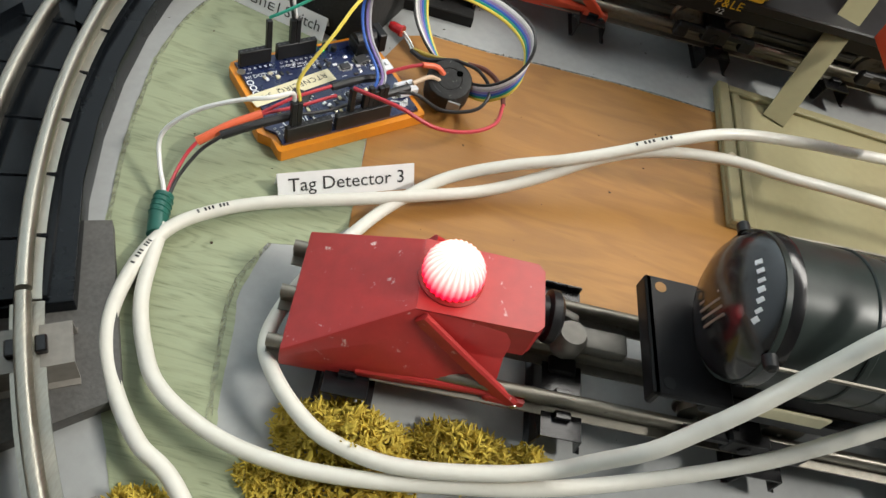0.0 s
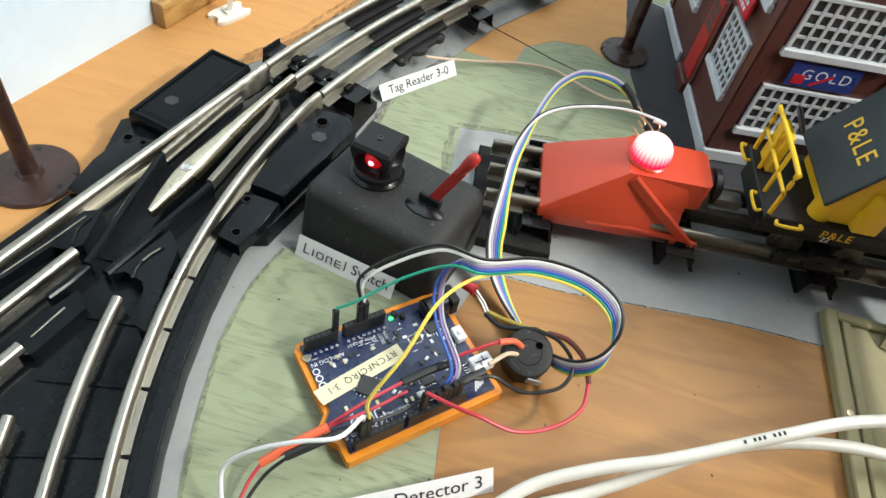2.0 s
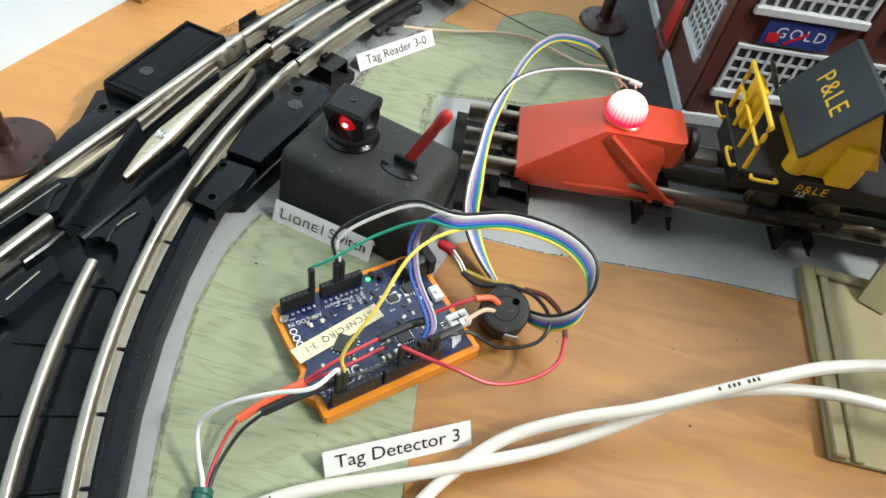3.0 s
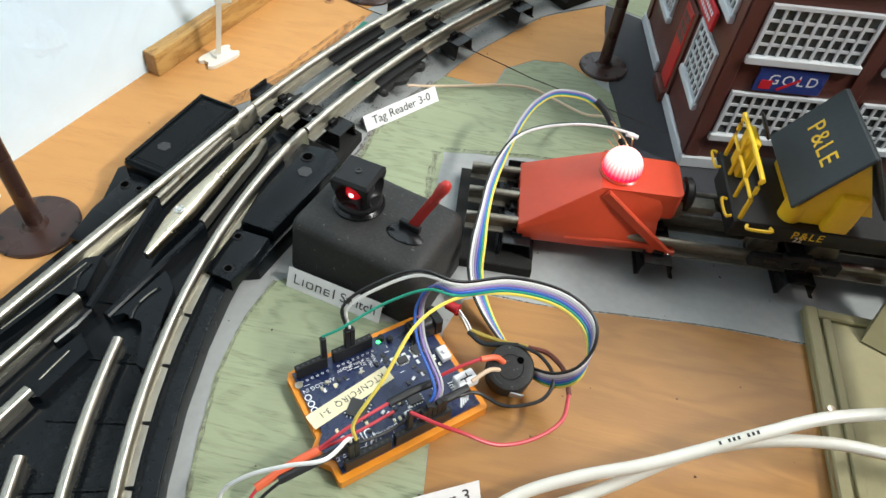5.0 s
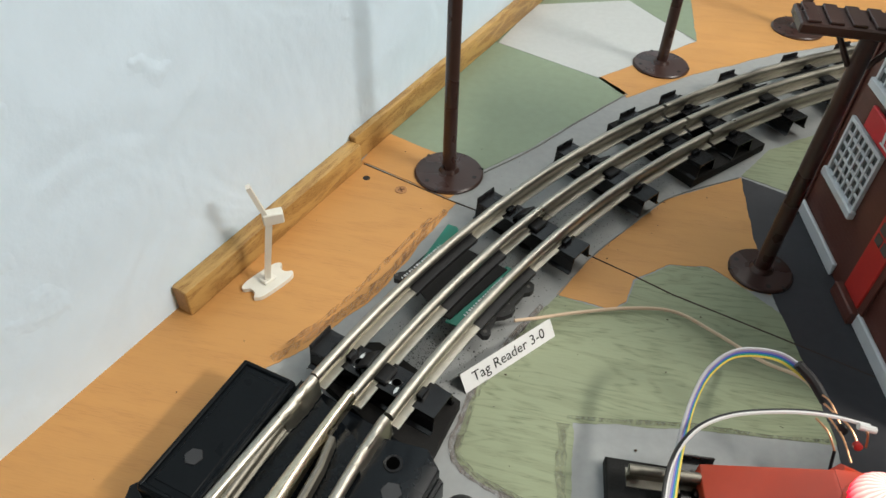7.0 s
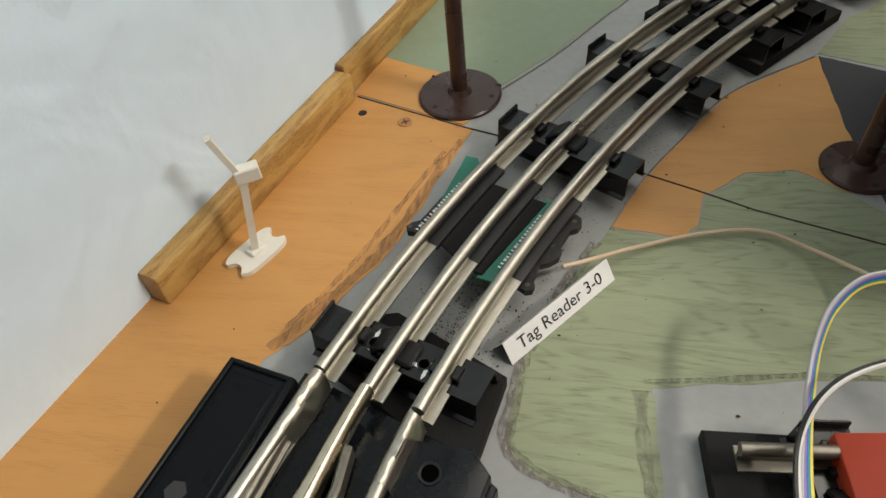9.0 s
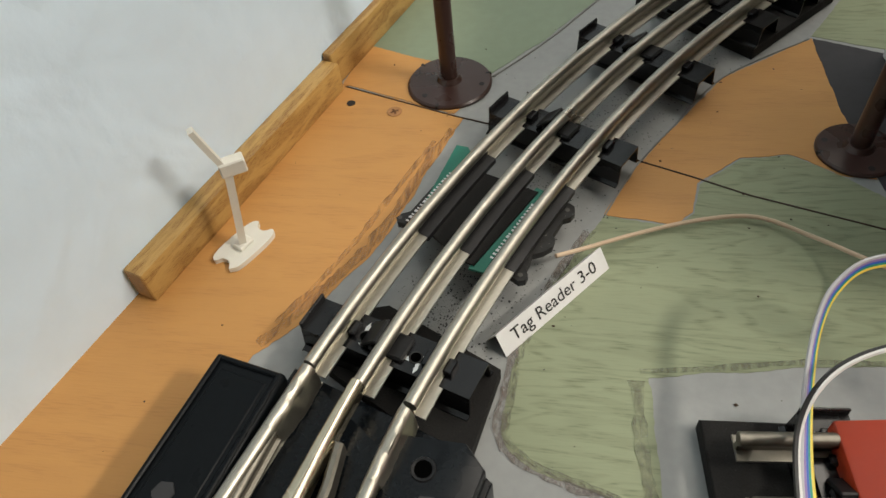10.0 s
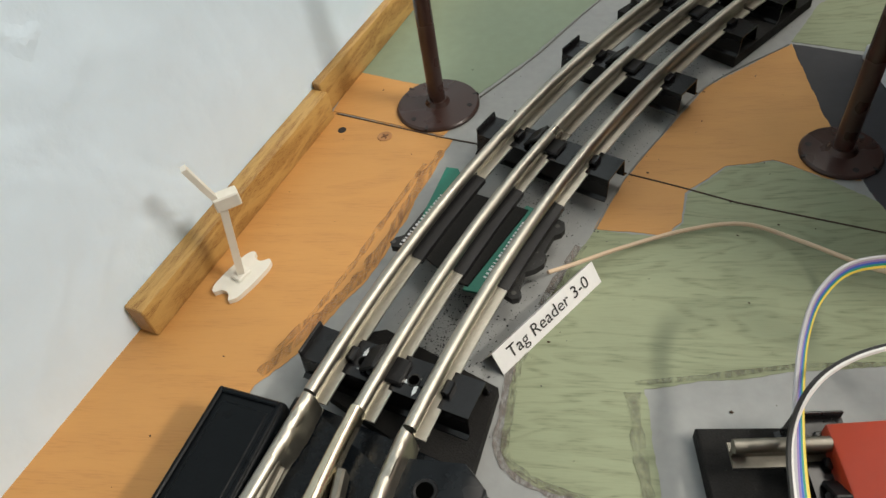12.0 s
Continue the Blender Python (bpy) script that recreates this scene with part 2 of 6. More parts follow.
brown_plastic = mat("brown_plastic", (0.045, 0.022, 0.018), 0.3, vary=0.1, grain=300, bump=0.02)
white_plastic = mat("white_plastic", (0.78, 0.76, 0.68), 0.45, vary=0.04, grain=300, bump=0.05)
paper = mat("white_card", (0.80, 0.80, 0.80), 0.8, vary=0.03, grain=500, bump=0.05)
ink = mat("black_ink", (0.015, 0.015, 0.016), 0.7, vary=0.1, grain=300, bump=0)
# for flat discs: the shade inside a hole is put into their colour
hole_dark = mat("unlit_hole", (0.0015, 0.0015, 0.0015), 1.0, vary=0.1, bump=0, spec=0.0)
board_blue = mat("blue_circuit_board", (0.006, 0.014, 0.062), 0.3, vary=0.3, grain=1400, bump=0.1, coat=0.3, spots=(0.010, 0.024, 0.095), spot_scale=500, spot_amount=0.3)
orange_case = mat("orange_plastic_bumper", (0.75, 0.26, 0.015), 0.4, vary=0.05, grain=300, bump=0.03)
silk = mat("white_silkscreen", (0.75, 0.76, 0.78), 0.5, vary=0.03, bump=0)
pin_black = mat("black_connector", (0.012, 0.012, 0.013), 0.42, vary=0.2, grain=800, bump=0.05, spec=0.28)
chip_mat = mat("grey_chip", (0.03, 0.03, 0.032), 0.5, vary=0.1, grain=800, bump=0.05)
tin = mat("tinned_metal", (0.72, 0.71, 0.68), 0.3, metal=1.0, vary=0.08, grain=500, bump=0.02)
masking = mat("cream_tape", (0.74, 0.68, 0.46), 0.75, vary=0.05, grain=600, bump=0.1)
cable_white = mat("white_cable_jacket", (0.66, 0.645, 0.575), 0.42, vary=0.05, grain=300, bump=0.04)
wire = {
    "white": mat("white_wire", (0.76, 0.76, 0.74), 0.45, vary=0.04),
    "black": mat("black_wire", (0.014, 0.014, 0.015), 0.42, vary=0.1),
    "red": mat("red_wire", (0.48, 0.035, 0.05), 0.42, vary=0.08),
    "orange": mat("orange_sleeve", (0.75, 0.14, 0.06), 0.45, vary=0.08),
    "yellow": mat("yellow_wire", (0.78, 0.62, 0.10), 0.45, vary=0.05),
    "green": mat("green_wire", (0.02, 0.30, 0.20), 0.45, vary=0.05),
    "blue": mat("blue_wire", (0.04, 0.13, 0.50), 0.45, vary=0.05),
    "violet": mat("violet_wire", (0.27, 0.19, 0.42), 0.45, vary=0.05),
    "grey": mat("grey_wire", (0.45, 0.45, 0.47), 0.45, vary=0.05),
    "brown": mat("brown_wire", (0.14, 0.04, 0.025), 0.45, vary=0.08),
    "tan": mat("tan_coax", (0.62, 0.46, 0.32), 0.45, vary=0.06),
    "copper": mat("copper_wire", (0.70, 0.38, 0.22), 0.35, metal=1.0, vary=0.1),
}
shrink = mat("heat_shrink_tube", (0.016, 0.016, 0.017), 0.5, vary=0.15, grain=500)
green_tube = mat("green_sleeve", (0.012, 0.10, 0.075), 0.4, vary=0.15, grain=400)
moss_mat = mat("dried_moss", (0.56, 0.42, 0.06), 0.85, vary=0.35, grain=500, bump=0.3)
brush_edge = dry(mat("dark_brush_stroke", (0.19, 0.185, 0.135), 0.65, vary=0.25, grain=400, bump=0.1), 0.5, 260, 2)
brush_smear = dry(mat("mauve_brush_smear", (0.25, 0.215, 0.19), 0.65, vary=0.2, grain=400, bump=0.1), 0.5, 200, 2.5)
brush_tan = mat("brown_brush_stroke", (0.40, 0.19, 0.072), 0.6, vary=0.28, grain=500, bump=0.1)
brush_brown = dry(mat("dry_brown_brush_stroke", (0.34, 0.165, 0.082), 0.6, vary=0.28, grain=500, bump=0.1), 0.5, 90, 5)
brush_grey = mat("grey_brush_stroke", (0.24, 0.245, 0.23), 0.6, vary=0.2, grain=400, bump=0.1)
trim_grey = mat("pale_grey_trim", (0.58, 0.60, 0.62), 0.5, vary=0.06, grain=200, bump=0.05)
pane_dark = mat("dark_window", (0.05, 0.055, 0.055), 0.25, vary=0.2, grain=100, bump=0)
sign_red = mat("red_sign", (0.55, 0.02, 0.03), 0.35, vary=0.05)
sign_blue = mat("blue_sign", (0.03, 0.05, 0.22), 0.35, vary=0.08)
door_red = mat("red_door", (0.50, 0.03, 0.025), 0.4, vary=0.06)
yellow_paint = mat("yellow_paint", (0.78, 0.50, 0.02), 0.42, vary=0.06, grain=250, bump=0.04)
roof_black = mat("black_roof", (0.035, 0.042, 0.045), 0.45, vary=0.12, grain=300, bump=0.06, spec=0.28)
train_black = mat("black_train_plastic", (0.012, 0.012, 0.013), 0.42, vary=0.2, grain=300, bump=0.06, spec=0.28)
boiler_grey = mat("gunmetal_boiler", (0.026, 0.034, 0.031), 0.34, metal=0.0, vary=0.15, grain=250, bump=0.04, spots=(0.4, 0.4, 0.38), spot_scale=120, spot_amount=0.08, spec=0.25)
olive_plastic = mat("olive_plastic", (0.27, 0.24, 0.125), 0.5, vary=0.08, grain=250, bump=0.05)
pcb_green = mat("green_circuit_board", (0.01, 0.16, 0.11), 0.4, vary=0.1, grain=600)
bulb_red = glow("lit_red_bulb", (1.0, 0.16, 0.14), 1.0)
nt = bulb_red.node_tree
pb = nt.nodes["Principled BSDF"]
tc, sep, ramp, at2, mu, si, mr, m3 = (nt.nodes.new("ShaderNode" + k) for k in ("TexCoord", "SeparateXYZ", "ValToRGB", "Math", "Math", "Math", "MapRange", "Math"))
nt.links.new(tc.outputs["Object"], sep.inputs[0])
hz = nt.nodes.new("ShaderNodeMapRange")
hz.inputs[2].default_value = 14.6 * U
nt.links.new(sep.outputs["Z"], hz.inputs[0])
nt.links.new(hz.outputs[0], ramp.inputs[0])
ramp.color_ramp.elements[0].position, ramp.color_ramp.elements[0].color = 0.0, (0.75, 0.0, 0.02, 1)
ramp.color_ramp.elements[1].position, ramp.color_ramp.elements[1].color = 1.0, (1.0, 0.80, 0.74, 1)
for where, tint in ((0.2, (1.0, 0.015, 0.06, 1)), (0.42, (1.0, 0.22, 0.24, 1)), (0.7, (1.0, 0.62, 0.56, 1))):
    ramp.color_ramp.elements.new(where).color = tint
at2.operation, mu.operation, mu.inputs[1].default_value, si.operation = "ARCTAN2", "MULTIPLY", 28.0, "COSINE"
nt.links.new(sep.outputs["Y"], at2.inputs[0])
nt.links.new(sep.outputs["X"], at2.inputs[1])
nt.links.new(at2.outputs[0], mu.inputs[0])
nt.links.new(mu.outputs[0], si.inputs[0])
mr.inputs[1].default_value, mr.inputs[2].default_value, mr.inputs[3].default_value, mr.inputs[4].default_value = -1, 1, 0.7, 1.2
nt.links.new(si.outputs[0], mr.inputs[0])
m3.operation, m3.inputs[1].default_value = "MULTIPLY", 1.45
nt.links.new(mr.outputs[0], m3.inputs[0])
nt.links.new(ramp.outputs[0], pb.inputs["Emission Color"])
nt.links.new(m3.outputs[0], pb.inputs["Emission Strength"])
lamp_red = glow("red_lantern_lens", (1.0, 0.01, 0.02), 0.22)
lamp_spot = glow("red_lantern_glow_core", (1.0, 0.22, 0.25), 4.0)
led_red = mat("red_led_plastic", (0.55, 0.01, 0.015), 0.15, vary=0.05, bump=0)
led_green = glow("green_status_light", (0.05, 1.0, 0.12), 4.0, (0.05, 0.4, 0.1))
# unseen ceiling, darkened to cut bounced light and reflections in the black plastic
tile_mat = mat("ceiling_paint", (0.28, 0.28, 0.27), 0.8, vary=0.03, grain=40)
floor_mat = mat("room_floor", (0.25, 0.22, 0.19), 0.7, vary=0.1, grain=40)


# ---- mesh helpers (plan units: U metres each) ----
def thing(name, x=0.0, y=0.0, z=0.0, turn=0.0, label="", category="", group="", kind=""):
    ob = new(name)
    ob.empty_display_size = 0.01
    ob.matrix_world = Matrix.Translation(V(x, y, z)) @ Matrix.Rotation(radians(turn), 4, "Z")
    return tagged(ob, label, category, group, kind)


def mesh_of(bm, name, material, smooth=35):
    bmesh.ops.recalc_face_normals(bm, faces=bm.faces[:])
    for v in bm.verts:
        v.co *= U
    for f in bm.faces:
        f.smooth = True
    me = bpy.data.meshes.new(name)
    bm.to_mesh(me)
    bm.free()
    me.set_sharp_from_angle(angle=radians(smooth))
    me.materials.append(material)
    return me


def part(name, bm, material, parent=None, label="", smooth=35):
    ob = new(name, mesh_of(bm, name, material, smooth))
    if parent:
        ob.parent = parent
    return tagged(ob, label)


def put(bm, m):
    """A finished bmesh moved by a matrix in plan units."""
    bmesh.ops.transform(bm, matrix=m, verts=bm.verts[:])
    return bm


def joined(*bms):
    out = bms[0]
    for b in bms[1:]:
        me = bpy.data.meshes.new("tmp")
        b.to_mesh(me)
        out.from_mesh(me)
        b.free()
        bpy.data.meshes.remove(me)
    return out


def box(x0, x1, y0, y1, z0, z1, bevel=0.0, seg=2):
    bm = bmesh.new()
    bmesh.ops.create_cube(bm, size=1)
    for v in bm.verts:
        v.co = ((x0 + x1) / 2 + v.co.x * (x1 - x0), (y0 + y1) / 2 + v.co.y * (y1 - y0), (z0 + z1) / 2 + v.co.z * (z1 - z0))
    if bevel:
        bmesh.ops.bevel(bm, geom=bm.edges[:], offset=bevel, segments=seg, profile=0.5, affect="EDGES", clamp_overlap=True)
    return bm


def prism(poly, z0, z1, bevel=0.0, seg=2):
    bm = bmesh.new()
    low = [bm.verts.new((x, y, z0)) for x, y in poly]
    top = [bm.verts.new((x, y, z1)) for x, y in poly]
    n = len(poly)
    bm.faces.new(top)
    bm.faces.new(low[::-1])
    for i in range(n):
        bm.faces.new((low[i], low[(i + 1) % n], top[(i + 1) % n], top[i]))
    bmesh.ops.recalc_face_normals(bm, faces=bm.faces[:])
    if bevel:
        rim = [e for e in bm.edges if all(v.co.z == z1 for v in e.verts)]
        bmesh.ops.bevel(bm, geom=rim, offset=bevel, segments=seg, profile=0.5, affect="EDGES", clamp_overlap=True)
    return bm


def turned(profile, seg=24, flute=0, depth=0.0):
    """A solid of revolution round z from (radius, z) pairs, bottom to top; flutes cut the radius in and out."""
    bm = bmesh.new()
    rings = []
    for r, z in profile:
        if r <= 1e-6:
            rings.append([bm.verts.new((0, 0, z))])
        else:
            ring = []
            for i in range(seg):
                a = 2 * math.pi * i / seg
                k = r * (1 + depth * math.cos(flute * a)) if flute else r
                ring.append(bm.verts.new((k * math.cos(a), k * math.sin(a), z)))
            rings.append(ring)
    for a, b in zip(rings, rings[1:]):
        for i in range(seg):
            j = (i + 1) % seg
            if len(a) == 1 and len(b) > 1:
                bm.faces.new((a[0], b[j], b[i]))
            elif len(b) == 1 and len(a) > 1:
                bm.faces.new((a[i], a[j], b[0]))
            elif len(a) > 1:
                bm.faces.new((a[i], a[j], b[j], b[i]))
    if len(rings[0]) > 1:
        bm.faces.new(rings[0][::-1])
    if len(rings[-1]) > 1:
        bm.faces.new(rings[-1])
    return bm


def annulus(r0, r1, high, seg=14):
    bm = bmesh.new()
    rows = [[bm.verts.new((r * math.cos(2 * math.pi * i / seg), r * math.sin(2 * math.pi * i / seg), z)) for i in range(seg)] for r, z in ((r1, 0), (r1, high), (r0, high), (r0, 0))]
    for a, b in zip(rows, rows[1:] + rows[:1]):
        for i in range(seg):
            bm.faces.new((a[i], a[(i + 1) % seg], b[(i + 1) % seg], b[i]))
    return bm


def rod(a, b, r, seg=12, r2=None):
    a, b = Vector(a), Vector(b)
    bm = turned([(r, 0), (r if r2 is None else r2, (b - a).length)], seg)
    return put(bm, Matrix.Translation(a) @ (b - a).to_track_quat("Z", "Y").to_matrix().to_4x4())


def spline(pts, steps=10):
    """A smooth curve through the given points."""
    p = [Vector(q) for q in pts]
    p = [2 * p[0] - p[1]] + p + [2 * p[-1] - p[-2]]
    out = []
    for i in range(1, len(p) - 2):
        for s in range(steps):
            t = s / steps
            a, b, c, d = p[i - 1], p[i], p[i + 1], p[i + 2]
            out.append(0.5 * ((2 * b) + (c - a) * t + (2 * a - 5 * b + 4 * c - d) * t * t + (3 * b - a - 3 * c + d) * t ** 3))
    out.append(p[-2])
    return out


def swept(path, profile, closed=True, up=Vector((0, 0, 1)), cap=True):
    """A profile of (side, height) pairs carried along a path; side is to the path's right."""
    bm = bmesh.new()
    path = [Vector(q) for q in path]
    rings = []
    for i, q in enumerate(path):
        d = (path[min(i + 1, len(path) - 1)] - path[max(i - 1, 0)]).normalized()
        side = d.cross(up)
        side = side.normalized() if side.length > 1e-5 else Vector((1, 0, 0))
        high = side.cross(d).normalized()
        rings.append([bm.verts.new(q + side * s + high * h) for s, h in profile])
    n = len(profile)
    for a, b in zip(rings, rings[1:]):
        for i in range(n):
            j = (i + 1) % n
            bm.faces.new((a[i], a[j], b[j], b[i]))
    if cap:
        bm.faces.new(rings[0][::-1])
        bm.faces.new(rings[-1])
    return bm


def ring_profile(r, n=8, squash=1.0):
    return [(r * math.cos(2 * math.pi * i / n), r * squash * math.sin(2 * math.pi * i / n)) for i in range(n)]


def lofted(rows):
    """A solid through closed rings of equally many places each."""
    bm = bmesh.new()
    rings = [[bm.verts.new(q) for q in ring] for ring in rows]
    for a, b in zip(rings, rings[1:]):
        for k in range(len(a)):
            n = (k + 1) % len(a)
            bm.faces.new((a[k], a[n], b[n], b[k]))
    bm.faces.new(rings[0][::-1])
    bm.faces.new(rings[-1])
    bmesh.ops.recalc_face_normals(bm, faces=bm.faces[:])
    return bm


def cord(pts, r, n=8, steps=10):
    return swept(spline(pts, steps), ring_profile(r, n))


def lettering(text, size, material, parent, m, name="lettering", depth=0.08, align="CENTER", spread=1.0):
    """Raised or printed letters, laid in the plane of m (plan units)."""
    cu = bpy.data.curves.new("text", "FONT")
    cu.body, cu.size, cu.extrude, cu.align_x, cu.align_y, cu.resolution_u, cu.space_character = text, size, depth, align, "CENTER", 3, spread
    ob = bpy.data.objects.new("text", cu)
    scene.collection.objects.link(ob)
    bpy.context.view_layer.update()
    me = bpy.data.meshes.new_from_object(ob)
    bpy.data.objects.remove(ob)
    bpy.data.curves.remove(cu)
    bm = bmesh.new()
    bm.from_mesh(me)
    bpy.data.meshes.remove(me)
    put(bm, m)
    return part(name, bm, material, parent)


def ragged(corners, amount=0.6, step=4.0, seed=0):
    """An outline through corners, hand-painted: its edges waver."""
    out = []
    n = len(corners)
    for i in range(n):
        a, b = Vector(corners[i]), Vector(corners[(i + 1) % n])
        k = max(1, int((b - a).length / step))
        nrm = Vector((-(b - a).y, (b - a).x)).normalized()
        for s in range(k):
            q = a.lerp(b, s / k)
            w = noise.noise(Vector((q.x * 0.06, q.y * 0.06, seed))) + 0.5 * noise.noise(Vector((q.x * 0.3, q.y * 0.3, seed + 9))) + 0.35 * noise.noise(Vector((q.x * 0.9, q.y * 0.9, seed + 5)))
            out.append(tuple(q + nrm * w * amount))
    return out


def smooth2(pts, steps=8):
    return [(p.x, p.y) for p in spline([(x, y, 0) for x, y in pts], steps)]


# ---- the room and the table ----
WALL_TURN = 72.3
WU = Vector((math.cos(radians(WALL_TURN)), math.sin(radians(WALL_TURN))))
WN = Vector((-WU.y, WU.x))


def by_wall(along, off):
    """A place by its way along the wall and its distance out to the wall side."""
    q = WU * along + WN * off
    return (q.x, q.y)


WALL_OFF = 282.6


# for the three unseen walls: darkened to cut bounced light and raise contrast
room_paint = mat("room_wall_paint", (0.24, 0.23, 0.21), 0.8, vary=0.05, grain=30, bump=0.1)


def wall(name, a, b, z0, z1, thick=60, paint=room_paint):
    a, b = Vector(a), Vector(b)
    n = Vector((-(b - a).y, (b - a).x)).normalized() * thick
    return tagged(part(name, prism([a, b, b + n, a + n], z0, z1), paint), "plain painted wall of the room", "wall", kind="structure")


wall("wall_west", by_wall(-1600, WALL_OFF), by_wall(2400, WALL_OFF), -950, 1500, paint=wall_mat)
wall("wall_north", by_wall(2400, WALL_OFF), by_wall(2400, -3000), -950, 1500)
wall("wall_east", by_wall(2400, -3000), by_wall(-1600, -3000), -950, 1500)
wall("wall_south", by_wall(-1600, -3000), by_wall(-1600, WALL_OFF), -950, 1500)
tagged(part("ceiling", prism([by_wall(-1660, 350), by_wall(2460, 350), by_wall(2460, -3060), by_wall(-1660, -3060)], 1500, 1540), tile_mat), "unseen room ceiling, kept dark grey to cut bounced light", "ceiling", kind="structure")
tagged(part("floor", prism([by_wall(-1660, 350), by_wall(2460, 350), by_wall(2460, -3060), by_wall(-1660, -3060)], -990, -950), floor_mat), "plain dark room floor", "floor", kind="structure")

table = tagged(part("ground", prism([by_wall(-900, WALL_OFF - 1), by_wall(1500, WALL_OFF - 1), by_wall(1500, -1100), by_wall(-900, -1100)], -20, 0), grey_paint),
               "grey-painted plywood layout table top", "table top", kind="structure")


def patch(name, corners, material, level, label, amount=0.8, seed=0, thick=0.25):
    return tagged(part(name, prism(ragged(corners, amount, 2.2, seed), -0.5, thick * level), material), label, "painted ground", kind="structure")


# far loop and the turnout's curve
FAR = (640.0, -34.0, 777.5)
NEAR = (321.0, 83.2, 438.4)
GAUGE = 20.4
RAIL_TOP = 26.0
SLEEPER_FOOT = 6.5
TG = 21.4  # rail spacing in the turnout's own units
K = 0.966  # plan units in one of the turnout's own


def far_at(angle, off=0.0, z=0.0):
    return Vector((FAR[0] + (FAR[2] + off) * math.cos(radians(angle)), FAR[1] + (FAR[2] + off) * math.sin(radians(angle)), z))


def near_at(angle, off=0.0, z=0.0):
    return Vector((NEAR[0] + (NEAR[2] + off * K) * math.cos(radians(angle)), NEAR[1] + (NEAR[2] + off * K) * math.sin(radians(angle)), z))

# ---- painted ground ----
patch("ground_tan_strip", [by_wall(-900, 285), by_wall(-900, 60), by_wall(-60, 190), by_wall(150, 215)] +
      smooth2([(-152, 231), (-147, 236), (-137, 247), (-131, 259), (-123, 272), (-114, 288), (-106, 310), (-96, 346), (-86, 378)]) + [(-84, 384), (-153, 409), by_wall(348, 285)], tan_paint, 1,
      "tan-painted strip of ground beside the wall", 1.2, 3)
patch("ground_tan_corner", [(-157, 412), (-90, 387), (-78, 403), (-96, 429), (-151, 451)], tan_paint, 2, "small tan-painted patch of ground beside a plank joint", 0.8, 5)
patch("ground_green_verge", [by_wall(330, 285), (-150, 445), (-100, 428), (-74, 422), (-45, 457), (-10, 508), (22, 553), (-2, 576), (-92, 616)] + [by_wall(560, 285)], green_flat, 1,
      "smooth green-painted ground between wall and track", 0.8, 7)
patch("ground_pale_lot", [(-92, 612), (-2, 572), (80, 660), (20, 735), (-70, 700)], pale_paint, 2, "pale grey painted lot on the layout", 0.6, 11)
patch("ground_tan_far", [(-2, 572), (22, 546), (74, 597), (150, 655), (235, 706), (330, 750), (330, 860), (80, 800), (82, 662)], tan_paint, 1, "tan-painted ground outside the far curve", 1.0, 13)
patch("ground_green_far", [by_wall(560, 285), (-92, 612), (-70, 700), (20, 735), (82, 662), (80, 800), by_wall(900, 200), by_wall(900, 285)], green_flat, 1, "green-painted ground at the far end", 0.8, 17)
patch("ground_green_field", [(-19, 304), (-34, 274)] + smooth2([(-46, 243), (-49, 219), (-49, 205), (-38, 195), (-12, 187), (6, 180)]) +
      [(3, 234), (60, 243), (128, 250), (122, 290), (112, 330), (96, 345), (73, 360), (51, 356), (31, 338), (27, 320), (18, 311), (-12, 316)], green_paint, 1,
      "green-painted plywood ground with wood grain showing", 1.0, 19)
patch("ground_tan_field", [(-12, 317), (3, 349), (20, 376), (51, 421), (102, 458), (104, 397), (108, 345), (96, 346), (73, 361), (51, 357), (30, 339), (26, 321), (18, 312)], tan_paint, 1,
      "tan-painted patch of ground beside the track", 0.9, 23)
patch("ground_green_corner", [(102, 460), (144, 444), (240, 560), (230, 600), (170, 535), (125, 497)], green_paint, 1, "green-painted corner of ground inside the curve", 0.8, 29)
patch("road", [(102, 457), (103, 397), (109, 343), (120, 290), (126, 252), (128, 205), (520, 235), (520, 520), (250, 570), (142, 440)], road_paint, 2,
      "dark grey painted road apron around the brick building", 0.8, 31)
patch("ground_green_front", smooth2([(-67, 103), (-73, 76), (-74, 48), (-71, 24), (-64, -12), (-52, -55), (-38, -92), (-18, -130), (0, -160), (20, -200)]) +
      [(60, -250), (140, -200), (60, -135), (20, -128), (9, -72), (11, -44), (30, -40), (41, -24), (36, 26), (30, 90), (24, 98), (-6, 92), (-58, 108)], green_paint, 1,
      "green-painted plywood ground beneath the circuit board", 0.9, 37)
patch("ground_plywood", [(41, -24), (36, 26), (30, 94), (37, 117)] + smooth2([(50, 124), (82, 124), (119, 128), (176, 133), (225, 134)]) + [(520, 160), (520, -20), (330, -30), (147, -33), (60, -30)],
      ply_mat, 1, "orange-brown stained plywood panel with long grain", 0.5, 41)

def stroke(name, pts, wide, material, label, seed, level=3):
    """A brushed line along a painted edge, ragged on both sides."""
    p = smooth2(pts, 8)
    left, right = [], []
    for i, q in enumerate(p):
        a, b = Vector(p[max(i - 1, 0)]), Vector(p[min(i + 1, len(p) - 1)])
        n = Vector((-(b - a).y, (b - a).x)).normalized()
        w = wide * (0.55 + 0.9 * abs(noise.noise(Vector((q[0] * 0.11, q[1] * 0.11, seed)))) + 0.35 * noise.noise(Vector((q[0] * 0.5, q[1] * 0.5, seed))))
        left.append(tuple(Vector(q) + n * w))
        right.append(tuple(Vector(q) - n * w * 0.7))
    return tagged(part(name, prism(left + right[::-1], 0.1, 0.25 * level), material), label, "brush stroke", kind="structure")


